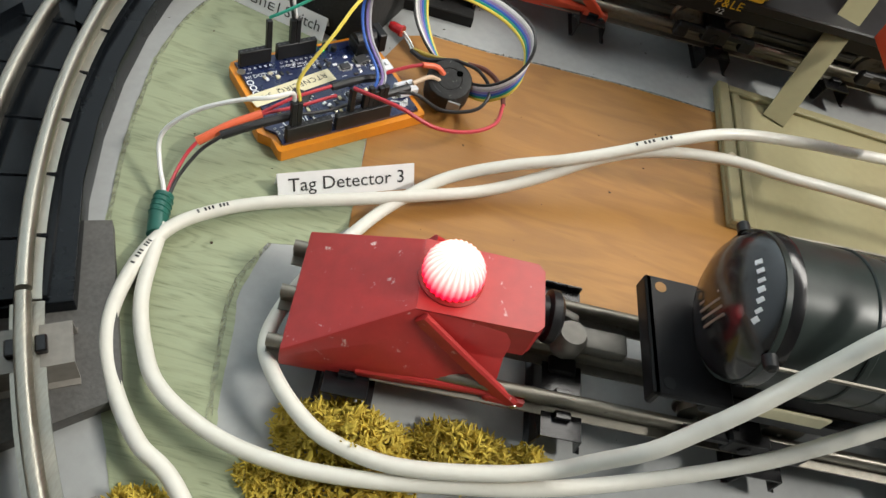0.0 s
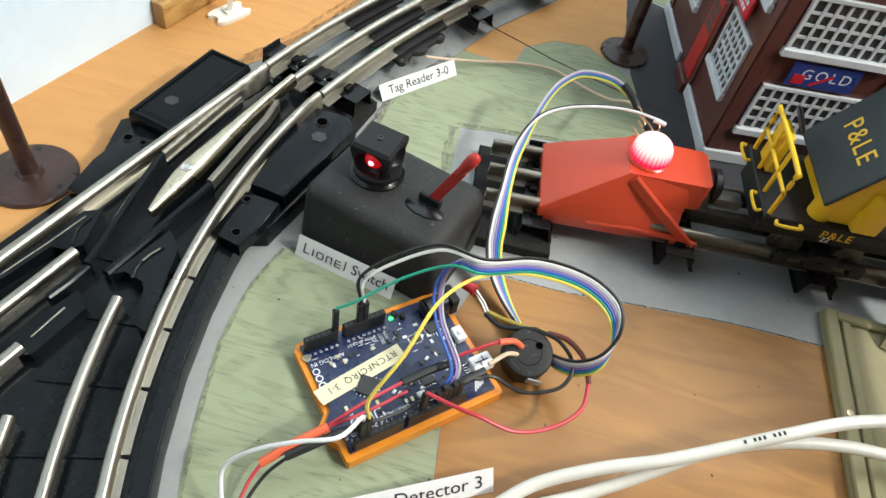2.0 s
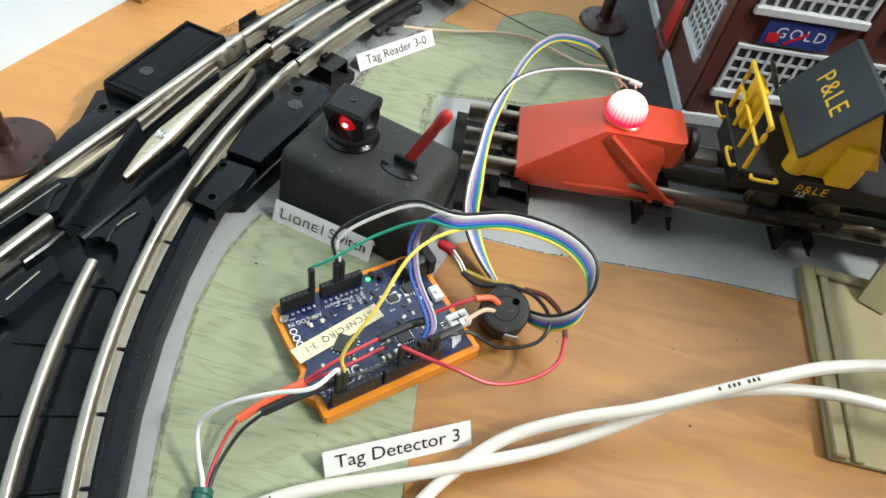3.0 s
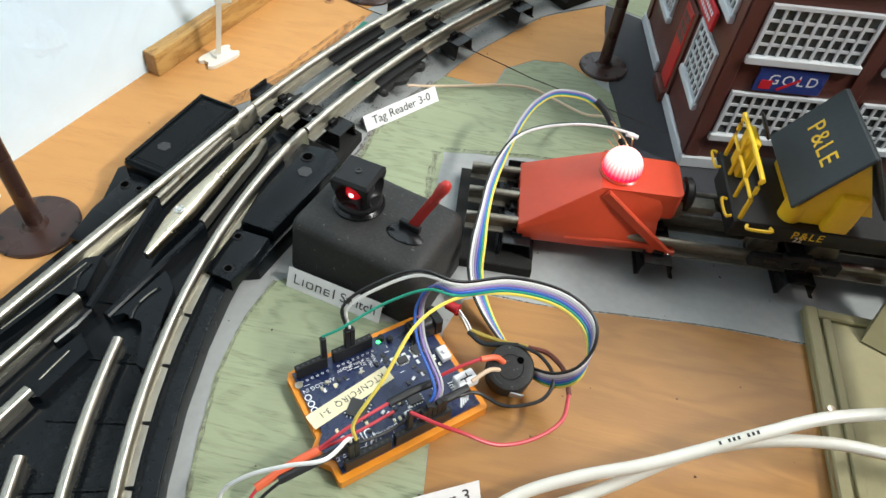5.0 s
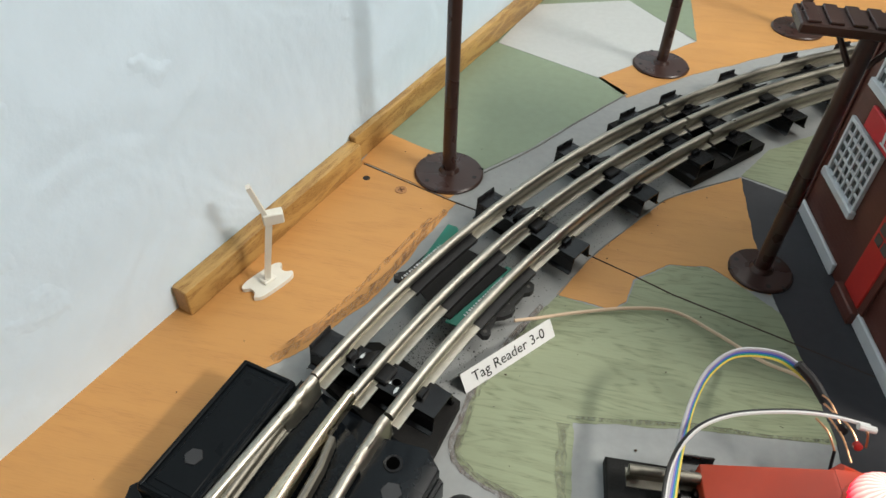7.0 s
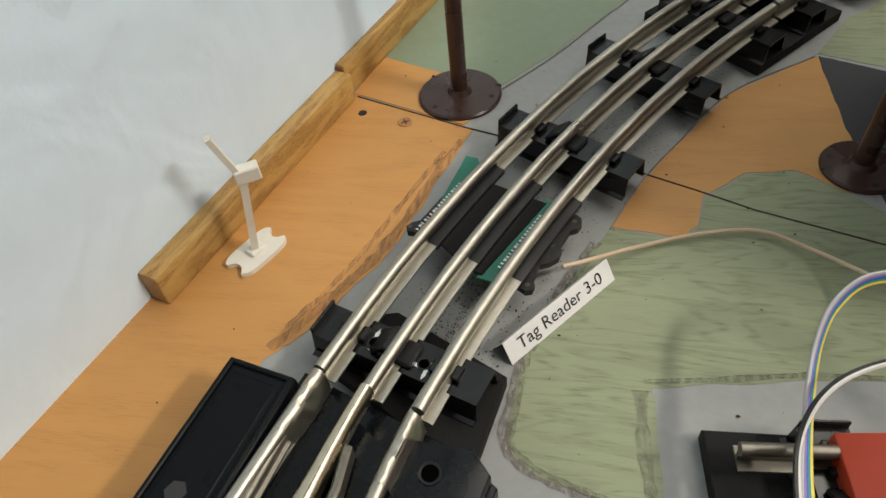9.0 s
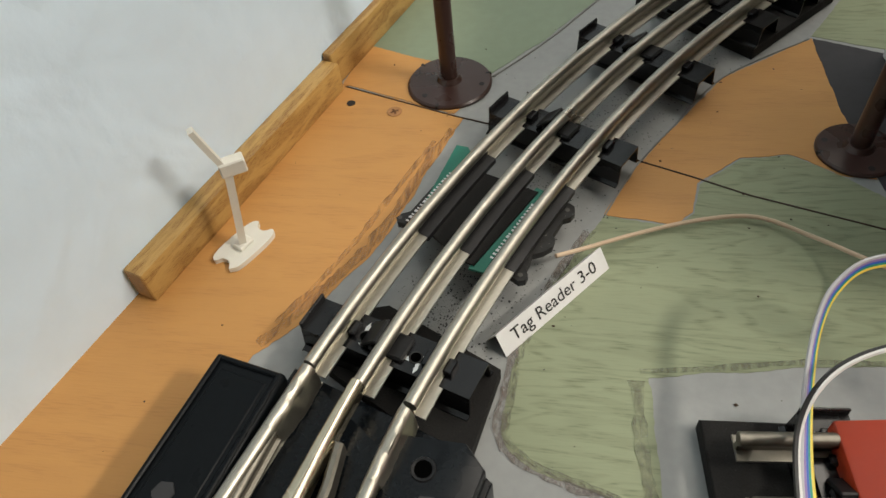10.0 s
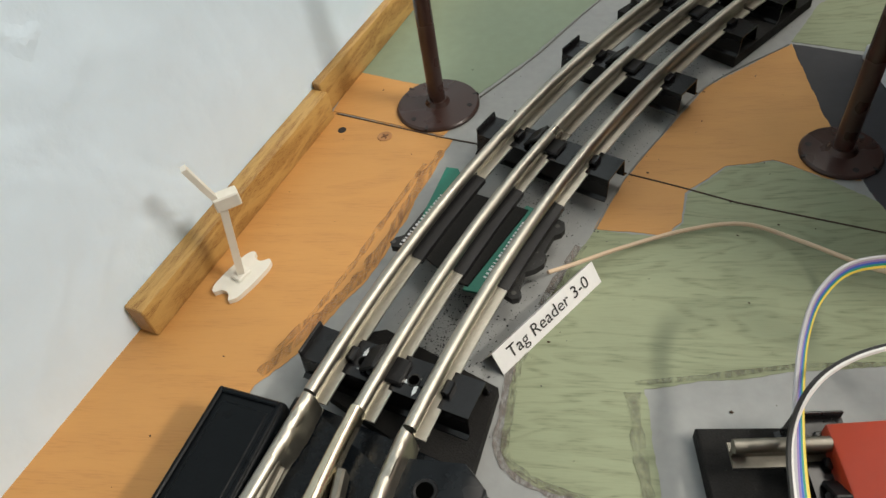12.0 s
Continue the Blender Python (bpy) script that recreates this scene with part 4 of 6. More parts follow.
# ---- bumper ----
def bumper(x, y, turn, paint, label):
    t = thing("track_bumper", x, y, 8.5, turn, label, "track bumper", "track bumpers")
    # cross-sections: along, then (half width, height) from the bottom edge up
    sections = ((3, ((26.5, 7), (26.5, 14), (26.5, 16), (26.0, 17.5))), (44, ((25.8, 7), (25.2, 19), (20.0, 31), (14.8, 43))),
                (64, ((25.0, 7), (24.0, 15), (17.0, 26), (14.2, 42.8))), (81, ((24.0, 7), (22.0, 12), (15.0, 22), (13.6, 42.6))))
    bm = bmesh.new()
    loops = []
    for along, half in sections:
        loops.append([bm.verts.new((along, -w, z)) for w, z in half] + [bm.verts.new((along, w, z)) for w, z in half[::-1]])
    for a, b in zip(loops, loops[1:]):
        for k in range(len(a)):
            n = (k + 1) % len(a)
            bm.faces.new((a[k], a[n], b[n], b[k]))
    bm.faces.new(loops[0][::-1])
    bm.faces.new(loops[-1])
    bmesh.ops.recalc_face_normals(bm, faces=bm.faces[:])
    bmesh.ops.bevel(bm, geom=[e for e in bm.edges if e.calc_face_angle(0) > 0.45], offset=0.9, segments=2, profile=0.5, affect="EDGES", clamp_overlap=True)
    part("body", bm, paint, t, smooth=25)
    part("head", prism([(44.6, -14.7), (86.5, -14.2), (89.0, -11.5), (89.0, 11.5), (86.5, 14.2), (44.6, 14.7)], 26, 43.2, 0.9, 2), paint, t)
    for sgn in (-1, 1):
        part("brace", swept([(47, sgn * 16.2, 41), (67, sgn * 21.0, 26), (88, sgn * 25.2, 10)], [(-1.4, -2.8), (1.4, -2.8), (1.4, 2.0), (0.6, 2.8), (-0.6, 2.8), (-1.4, 2.0)]), paint, t)
        part("side_rib", swept([(30, sgn * 25.4, 12.5), (54, sgn * 25.0, 13.5), (80, sgn * 24.0, 12)], [(-1.0, -1.4), (1.0, -1.4), (1.0, 0.3), (0.3, 1.2), (-0.3, 1.2), (-1.0, 0.3)]), paint, t)
        part("foot", box(77, 93, *sorted((sgn * 20.5, sgn * 26.0)), 5, 12, 1.4, 2), paint, t)
        part("screw", put(turned([(2.0, 0), (1.8, 0.8), (0, 1.1)], 12), Matrix.Translation((89, sgn * 25.8, 8.5)) @ Matrix.Rotation(radians(-90 * sgn), 4, "X")), tin, t)
    part("socket", put(turned([(11.6, 0), (11.6, 1.2), (10.6, 2.0)], 28), Matrix.Translation((55, 0, 42.6))), paint, t)
    part("bulb_cap", put(turned([(10.2, 0), (10.6, 3.5), (10.0, 7.5), (8.0, 11), (4.6, 13.6), (0, 14.6)], 112, 28, 0.035), Matrix.Identity(4)), bulb_red, t, "glowing red fluted bulb cap", smooth=60).location = V(55, 0, 44)
    part("buffer", put(turned([(8.5, 0), (8.5, 3), (7.5, 4), (7.5, 6), (9.8, 7), (9.8, 10), (8, 11.5), (4, 11.5), (4, 9), (0, 9)], 28), Matrix.Translation((86, 0, 33)) @ Matrix.Rotation(radians(90), 4, "Y")), pin_black, t)
    return t


bumper(53, 182, 5.0, red_new, "orange-red metal track bumper with a lit red bulb")
bumper(29, -76.8, 4.5, red_old, "chipped dark red metal track bumper with a lit red bulb")
pad([(18, 215), (24, 140), (71, 142), (69, 166), (60, 217)], 7.0, "black felt riser pad under the siding's end")


# ---- switch machine ----
machine = thing("switch_machine", -15.3, 132.5, 0.3, -17.4, "dull black switch machine box with a red lantern", "switch machine")
bm = box(-41, 41, -30, 30, 0, 38, 0, 1)
for v in bm.verts:
    if v.co.z > 20:
        v.co.x *= 0.93
        v.co.y *= 0.93
bmesh.ops.bevel(bm, geom=[e for e in bm.edges if any(v.co.z > 20 for v in e.verts)], offset=7.0, segments=5, profile=0.5, affect="EDGES")
part("housing", bm, black_dull, machine)
at = Matrix.Translation((-13.4, 1.6, 38))
part("lantern_ring", put(turned([(14.0, -1), (14.0, 1.0), (12.8, 2.2), (11.6, 3.2), (0, 3.2)], 36), at), black_tin, machine)


def lamp_house(half, z0, z1, r, deep):
    """A square lamp house: each side has a round port that dishes inwards; the top is slightly crowned."""
    bm = bmesh.new()
    n, zc = 32, (z0 + z1) / 2
    tall = (z1 - z0) / 2
    for k in range(4):
        turn = Matrix.Rotation(radians(90 * k), 4, "Z")
        loops = []
        square, circle = [], []
        for i in range(n):
            a = 2 * math.pi * (i + 0.5) / n
            c, s_ = math.cos(a), math.sin(a)
            m = 1 / max(abs(c), abs(s_))
            square.append(Vector((half * c * m, -half, zc + tall * s_ * m)))
        for rr, dd in ((r, 0.0), (r * 0.97, 0.7), (r * 0.8, deep * 0.6), (r * 0.52, deep)):
            circle.append([Vector((rr * math.cos(2 * math.pi * (i + 0.5) / n), -half + dd, zc + rr * math.sin(2 * math.pi * (i + 0.5) / n))) for i in range(n)])
        rows = [[bm.verts.new(turn @ q) for q in loop] for loop in [square] + circle]
        for u, v in zip(rows, rows[1:]):
            for i in range(n):
                bm.faces.new((u[i], u[(i + 1) % n], v[(i + 1) % n], v[i]))
        bm.faces.new(rows[-1])
    top = [bm.verts.new((x * half, y * half, z1)) for x, y in ((-1, -1), (1, -1), (1, 1), (-1, 1))]
    crown = [bm.verts.new((x * half * 0.86, y * half * 0.86, z1 + 1.6)) for x, y in ((-1, -1), (1, -1), (1, 1), (-1, 1))]
    for i in range(4):
        bm.faces.new((top[i], top[(i + 1) % 4], crown[(i + 1) % 4], crown[i]))
    bm.faces.new(crown)
    for v in bm.verts:
        # the corners draw in to a round foot
        low, r_ = min(1.0, max(0.0, (z1 - 3 - v.co.z) / (z1 - 3 - z0))), math.hypot(v.co.x, v.co.y)
        most = half * (1.4143 - 0.34 * low)
        if r_ > most:
            v.co.x, v.co.y = v.co.x * most / r_, v.co.y * most / r_
    return bm


LT = at @ Matrix.Rotation(radians(5), 4, "Z")
lantern = part("lantern", put(joined(turned([(12.6, 3), (12.6, 5), (11.6, 6.5), (0, 6.5)], 32), lamp_house(10.6, 4.0, 21.5, 8.0, 5.2)), LT), pin_black, machine, smooth=28)
for k, tint in ((0, lamp_red), (90, chip_mat), (180, lamp_red), (270, chip_mat)):
    turn_by = LT @ Matrix.Rotation(radians(k), 4, "Z") @ Matrix.Translation((0, -5.6, 12.8)) @ Matrix.Rotation(radians(90), 4, "X")
    part("lens", put(turned([(4.6, 0.0), (4.0, 1.4), (2.4, 2.5), (0, 2.9)], 24), turn_by), tint, lantern, "glowing red lantern lens" if k % 180 == 0 else "dark lantern lens")
    if k % 180 == 0:
        # small emissive cap draws the brighter core of the lens's glow
        part("glow_core", put(turned([(1.7, 2.4), (1.2, 3.1), (0, 3.3)], 16), turn_by), lamp_spot, lantern, "bright core of the lens's red glow")
part("eyelet", put(turned([(1.7, 0), (1.7, 0.8), (1.1, 0.9), (1.0, 0.3), (0, 0.3)], 16), at @ Matrix.Translation((0, 0, 23.0))), chip_mat, machine)
part("lever_plate", put(turned([(10.5, 0), (10.5, 0.9), (10.0, 1.2), (0, 1.2)], 32), Matrix.Translation((19, -5.5, 37.6)) @ Matrix.Diagonal((1, 0.5, 1, 1))), black_tin, machine)
part("lever_slot", put(box(-6, 6, -1.8, 1.8, 0, 6, 0.6, 1), Matrix.Translation((19, 0, 37))), pin_black, machine)
red_lever = mat("red_lever_paint", (0.45, 0.03, 0.025), 0.4, vary=0.1, spots=(0.5, 0.45, 0.4), spot_scale=200, spot_amount=0.05)
lever = part("lever", swept([(19, 0, 38), (25, 0, 52), (32, 0, 68)], [(-0.9, -2.6), (0.9, -2.6), (1.3, 0), (0.9, 2.6), (-0.9, 2.6), (-1.3, 0)]), red_lever, machine, "red metal throw lever")
part("grip", put(turned([(1.6, 0), (2.2, 3), (2.9, 9), (3.2, 14), (2.6, 17), (1.2, 18.4), (0, 18.8)], 16), Matrix.Translation((30, 0, 64)) @ Vector((7.5, 0, 17)).to_track_quat("Z", "Y").to_matrix().to_4x4()), red_lever, lever)

# ---- circuit board ----
ARD = 41.8
board = thing("circuit_board", 1.4, 0.5, 0.4, ARD, "blue microcontroller board in an orange bumper case", "circuit board")
outline = [(1, 0), (75, 0), (76, 1.5), (76, 58), (74, 61), (10, 61), (2, 60), (0, 57), (0, 24), (-4, 20), (-4, 14), (0, 9), (0, 1)]
part("case", prism(outline, 0, 6.2, 1.0, 2), orange_case, board, "orange plastic bumper case")
part("board", prism([(3, 3), (73, 3), (73, 55), (70, 58), (3, 58), (3, 24), (-0.5, 20), (-0.5, 14), (3, 10)], 6.0, 7.6), board_blue, board, "blue printed circuit board")
TOP = 7.6


def header(x0, x1, y, n, high=8.6):
    h = part("pin_header", box(x0, x1, y - 1.5, y + 1.5, TOP, TOP + high, 0.3, 1), pin_black, board)
    for i in range(n):
        cx = x0 + (x1 - x0) * (i + 0.5) / n
        part("socket_hole", box(cx - 0.55, cx + 0.55, y - 0.55, y + 0.55, TOP + high - 0.1, TOP + high + 0.06), chip_mat, h)
        part("pad_ring", put(annulus(0.38, 0.62, 0.05, 12), Matrix.Translation((cx, y + (-3.4 if y > 30 else 3.4), TOP))), silk, h)


header(4, 19.5, 55.0, 6)
header(22.5, 43.0, 55.0, 8)
header(4.5, 26.5, 4.2, 8)
header(28.5, 57.0, 4.2, 10)
flat = lambda x, y, turn=0.0: Matrix.Translation((x, y, TOP + 0.05)) @ Matrix.Rotation(radians(turn), 4, "Z")
lettering("ANALOG IN", 2.9, silk, board, flat(11.5, 46.5, 180), depth=0.02)
lettering("VIN GND 5V", 2.2, silk, board, flat(28, 49.0, 180), depth=0.02)
lettering("3V3", 2.2, silk, board, flat(35.3, 47.6, 90), depth=0.02)
lettering("RESET", 2.2, silk, board, flat(38.0, 46.6, 90), depth=0.02)
lettering("IOREF", 2.2, silk, board, flat(40.6, 46.6, 90), depth=0.02)
lettering("UNO", 6.8, silk, board, flat(15.5, 14.5, 180), depth=0.02)
lettering("DIGITAL", 2.9, silk, board, flat(29, 11.8, 180), depth=0.02)
lettering("TX 1", 2.2, silk, board, flat(7.0, 10.8, 100), depth=0.02)
lettering("RX 0", 2.2, silk, board, flat(3.8, 10.8, 100), depth=0.02)
lettering("7  6  5", 2.2, silk, board, flat(20, 9.6, 180), depth=0.02)
part("maker_mark", joined(*[put(box(-2.6, 2.6, -0.45, 0.45, 0, 0.1), flat(67 + 1.5 * i, 8.0 + 0.6 * i, 60)) for i in range(-1, 3)], put(box(-4.2, 4.2, -0.35, 0.35, 0, 0.1), flat(66.2, 10.4, -30))), silk, board)
for i in range(3):
    part("pad_ring", put(annulus(1.15, 1.7, 0.06, 16), Matrix.Translation((4.6, 43 - 3.6 * i, TOP))), silk, board)
# parts soldered on the board
rnd = random.Random(4)
for cx, cy, w, d, h, turn, m_ in ((22, 27, 9, 9, 1.3, 45, chip_mat), (47, 20, 6.5, 6.5, 1.2, 0, chip_mat), (62, 42, 7, 5, 1.8, 10, chip_mat), (52, 40, 5, 3.5, 1.5, 0, chip_mat), (60, 22, 5, 3, 1.2, 0, chip_mat)):
    chip = part("chip", put(box(-w / 2, w / 2, -d / 2, d / 2, 0, h, 0.2, 1), flat(cx, cy, turn)), m_, board)
    legs = bmesh.new()
    for k in range(5):
        for sgn in (-1, 1):
            o = -w / 2 + w * (k + 0.5) / 5
            legs = joined(legs, box(o - 0.25, o + 0.25, sgn * d / 2 - 0.9, sgn * d / 2 + 0.9, 0, 0.35), box(sgn * w / 2 - 0.9, sgn * w / 2 + 0.9, o * d / w - 0.25, o * d / w + 0.25, 0, 0.35))
    part("chip_legs", put(legs, flat(cx, cy, turn)), tin, chip)
for k in range(84):
    cx, cy = rnd.uniform(8, 67), rnd.uniform(11, 47)
    if 24 < cy < 42 and cx < 48:
        continue
    kind_ = rnd.choice((silk, masking, chip_mat, chip_mat, tin, brass, chip_mat))
    part("small_component", put(box(-1.1, 1.1, -0.7, 0.7, 0, rnd.uniform(0.5, 1.1), 0.12, 1), flat(cx, cy, rnd.choice((0, 90, 30)))), kind_, board)
ticks = []
for k in range(70):
    cx, cy = rnd.uniform(6, 70), rnd.choice((rnd.uniform(8.5, 13), rnd.uniform(43, 51), rnd.uniform(15, 46)))
    if not (25 < cy < 42 and cx < 46):
        ticks.append(put(box(-rnd.uniform(0.5, 1.5), rnd.uniform(0.5, 1.5), -0.16, 0.16, 0, 0.03), flat(cx, cy, rnd.choice((0, 90, 0, 45)))))
part("printed_marks", joined(*ticks), silk, board, "fine white print on the board")
part("crystal_can", put(box(-2.2, 2.2, -1.6, 1.6, 0, 2.4, 0.7, 2), flat(41, 13.5, 0)), tin, board)
part("power_jack", joined(box(61, 74.5, 45.5, 55, TOP, TOP + 7, 0.8, 2), put(turned([(4.4, 0), (4.4, 13), (3, 13)], 24), pose(62, 50.2, TOP + 6.0, 0, 90, 0)), box(73, 77.5, 45.0, 55.5, TOP, TOP + 11, 0.6, 1)), pin_black, board)
part("reset_switch", box(68.5, 73.5, 29.5, 37, TOP, TOP + 3.6, 0.4, 1), silk, board, "white slide switch")
part("switch_knob", box(70, 72, 32, 34, TOP + 3.4, TOP + 4.8, 0.3, 1), silk, board)
usb = part("usb_socket", box(67.5, 78.0, 12.0, 19.5, TOP, TOP + 4.2, 0.5, 1), silk, board, "white miniature data socket")
for i in range(5):
    part("usb_pin", box(64.6, 67.8, 13.0 + 1.3 * i, 13.5 + 1.3 * i, TOP, TOP + 0.8), tin, usb)
part("usb_mark", joined(box(69.5, 76, 15.4, 16.0, TOP + 4.15, TOP + 4.3), box(71.5, 72.1, 13.5, 15.7, TOP + 4.15, TOP + 4.3), box(73.5, 74.1, 15.7, 18.1, TOP + 4.15, TOP + 4.3)), ink, usb)
part("status_light", put(box(-1.0, 1.0, -0.7, 0.7, 0, 1.0, 0.2, 1), flat(46.5, 54.5)), led_green, board, "lit green status light")
for q in ((48.5, 55.5), (52, 53)):
    part("button", put(turned([(1.6, 0), (1.6, 2.6), (1.2, 3.0), (0, 3.0)], 14), Matrix.Translation((*q, TOP))), pin_black, board)
strip = part("tape_strip", prism([(-0.5, 34.6), (1.0, 26.8), (44, 33.2), (43, 41.2)], TOP + 0.3, TOP + 0.55), masking, board, "cream paper tape with handwriting")
lettering("RTCNFCIRQ", 4.4, ink, strip, Matrix.Translation((27, 35.2, TOP + 0.6)) @ Matrix.Rotation(radians(188.5), 4, "Z"), depth=0.02, spread=1.15)
lettering("3-1", 4.4, ink, strip, Matrix.Translation((8, 32.2, TOP + 0.6)) @ Matrix.Rotation(radians(188.5), 4, "Z"), depth=0.02)
part("mount_hole", put(turned([(1.9, 0), (1.9, 0.1), (0, 0.1)], 16), Matrix.Translation((3.5, 51, TOP))), brass, board)

board.scale = (1.03, 1.03, 1.0)
AM = Matrix.Translation((1.4, 0.5, 0.4)) @ Matrix.Rotation(radians(ARD), 4, "Z") @ Matrix.Diagonal((1.03, 1.03, 1, 1))


def on_board(x, y, z):
    """A place on the board, in the plan."""
    return tuple(AM @ Vector((x, y, z)) - Vector((1.4, 0.5, 0)))


def plug(parent, x, y, z0, z1, w=1.25):
    return part("plug", put(box(x - w, x + w, y - w, y + w, z0, z1, 0.25, 1), Matrix.Rotation(radians(ARD), 4, "Z") @ Matrix.Diagonal((1.03, 1.03, 1, 1))), pin_black, parent)


# ---- jumper wires ----
def lead(name, colour, pts, r=0.75, label="", category="wire"):
    t = thing(name, label=label, category=category)
    part("insulation", cord(pts, r, 8, 12), wire[colour], t)
    return t


# ribbon cable: one band, its wires fan out at the board
RIBBON = ("black", "white", "grey", "violet", "blue", "green", "yellow")
ribbon = thing("ribbon_cable", 1.4, 0.5, label="flat rainbow ribbon cable looping from the board", category="ribbon cable")
spine = [((34, 76, 61), (0, 0.75, 0.66)), ((56, 87, 57.5), (0.1, 0.75, 0.66)), ((80, 92, 50), (0.3, 0.75, 0.6)), ((95.5, 86, 44.5), (0.5, 0.5, 0.7)), ((99.5, 75, 38), (0.2, 0.35, 0.92)),
         ((95, 66, 29), (-0.2, 0.4, 0.9)), ((84, 67, 18), (-0.3, 0.4, 0.87)), ((70, 78, 10), (-0.6, 0.2, 0.75)), ((55, 97, 7), (-0.8, -0.1, 0.6)), ((44, 112, 12), (-0.95, -0.1, 0.3)),
         ((38.6, 123, 20), (-1, 0, 0.1)), ((37.2, 136, 27), (-1, 0, 0)), ((37.0, 156, 30.5), (-1, 0.05, 0)), ((37.5, 179, 31.5), (-0.95, 0.1, 0.3)), ((40.2, 199, 33), (-0.8, 0.2, 0.6))]
starts = {
    "yellow": [on_board(10.5, 5, 30), on_board(11.5, 8, 40), (12, 28, 55), (20, 52, 63)],
    "green": [on_board(18.5, 55, 33), (-16, 58, 38), (2, 70, 48), (20, 75, 58)],
    "blue": [on_board(43, 6, 20), (32, 44, 28), (20, 62, 34), (16, 74, 44), (22, 79, 56)],
    "violet": [on_board(45.5, 6, 20), (34, 45, 28), (22, 63, 34), (18, 75, 45), (23, 79, 57)],
    "grey": [on_board(48, 6, 20), (35, 47, 27), (23, 64, 34), (19, 76, 46), (24, 79.5, 58)],
    "white": [on_board(31.8, 55.2, 30), (-15, 67, 42), (-4, 73, 52), (15, 79, 62)],
    "black": [on_board(30.6, 55.4, 30), (-17, 67, 43), (-6, 74, 53.5), (14, 80, 64)],
}
after = {
    "rest": [((44.0, 218, 36), (-0.6, 0.4, 0.7)), ((48.6, 234, 40), (-0.4, 0.4, 0.8)), ((55, 246, 44), (-0.3, 0.4, 0.87)), ((66, 254.5, 47.5), (0, 0.45, 0.9)), ((84, 258, 46), (0.2, 0.5, 0.85)), ((97, 252, 43), (0.3, 0.7, 0.6))],
    "pair": [((47.5, 211, 40), (-0.6, 0.75, 0.2)), ((60, 219, 44), (-0.2, 0.95, 0.2)), ((79, 223, 48), (0, 1, 0.1)), ((97, 225, 49), (0, 1, 0.1)), ((115, 225.5, 47), (0, 1, 0))],
}
for i, colour in enumerate(RIBBON):
    k = (3 - i) * 1.25
    run = spine + (after["pair"] if i < 2 else after["rest"])
    fan = [Vector(q) + Vector(a).normalized() * k * (1.0 if q[1] < 150 else 0.66) for q, a in run]
    part("wire", cord(starts[colour] + [tuple(q) for q in fan], 0.84 if colour in ("yellow", "black", "white") else 0.74, 6, 9), wire[colour], ribbon, colour + " ribbon wire")
plug(ribbon, 18.5, 55, 14, 32)
plug(ribbon, 30.2, 55, 14, 30)
plug(ribbon, 32.8, 55, 14, 30)
plug(ribbon, 10.5, 5, 14, 30)
for x in (43, 45.5, 48, 50.5, 53):
    plug(ribbon, x, 5, 14, 27 + 1.5 * math.sin(x))
part("heat_shrink", cord([(91, 253.5, 47), (98, 249, 43), (104, 243, 38)], 2.3, 10), shrink, ribbon)
part("heat_shrink", cord([(110, 225.5, 47.6), (117, 225.5, 46.6)], 1.5, 10), wire["white"], ribbon)

# small tag board where the wires end, leaning on the bumper's back
breakout = thing("wire_splice", label="bare copper wire splice with soldered ends", category="wire splice")
for a, b in (((101, 247, 40), (108, 236, 40)), ((104, 243, 38), (112, 232, 34)), ((108, 236, 40), (116, 224, 36)), ((106, 238, 36), (113, 218, 33)), ((113, 227, 48), (116, 221, 41)), ((104, 240, 30), (112, 229, 24))):
    part("strand", cord([a, tuple((Vector(a) + Vector(b)) / 2 + Vector((0.8, 0, 1.5))), b], 0.5, 6, 6), wire["copper"], breakout)
part("solder_lump", put(turned([(0, -2.5), (2.2, -1), (2.4, 1), (0, 2.8)], 10), pose(111, 232, 36, 40, 20, 0)), pin_black, breakout)
part("solder_lump", put(turned([(0, -2), (1.8, -1), (1.9, 1), (0, 2.2)], 10), pose(115, 224, 37, 70, 10, 0)), red_old, breakout)
part("lead_wire", cord([(112, 229, 24), (114, 226, 12), (118, 224, 1.5)], 0.7, 6, 8), wire["black"], breakout)

# coaxial lead of the reader
lead("coaxial_lead", "tan", [(-33, 281.5, 11.5), (-22, 289, 8), (0, 303, 3), (28, 313, 3), (52, 316, 3), (72, 304, 5), (90, 280, 16), (100, 262, 30), (103, 248, 38)], 0.95, "thin clear and copper coaxial lead from the reader", "coaxial cable")

# board supply: white wire and sleeved pair to the green tube
t = thing("sensor_lead", 1.4, 0.5, label="sleeved red, black and white lead ending in a green tube", category="wire lead")
part("white_wire", cord([on_board(8, 5, 31), on_board(6, 3.5, 37), (-3, -6, 44), (-17, -10, 40), (-33, -14, 31), (-44, -19, 19), (-42, -28, 11), (-37, -37, 6), (-35, -46, 4)], 0.95, 8), wire["white"], t)
plug(t, 8, 5, 14, 30)
part("red_wire", cord([(-32, -10, 12), (-35, -18, 9), (-36, -30, 6), (-35, -42, 4)], 0.8, 8), wire["red"], t)
part("black_wire", cord([(-23, -7, 15), (-30, -16, 11), (-34, -30, 7), (-34, -42, 4)], 0.8, 8), wire["black"], t)
part("orange_sleeve", cord([(-33, -11, 11), (-22, -1, 16), (-11, 8, 19)], 2.0, 10), wire["orange"], t)
part("black_sleeve", cord([(-24, -7, 14.5), (-12, 2, 17.5), (2, 13, 19)], 2.0, 10), shrink, t)
part("red_wire", cord([(-11, 8, 19), (2, 19, 19), (16, 33, 19)], 0.8, 8), wire["red"], t)
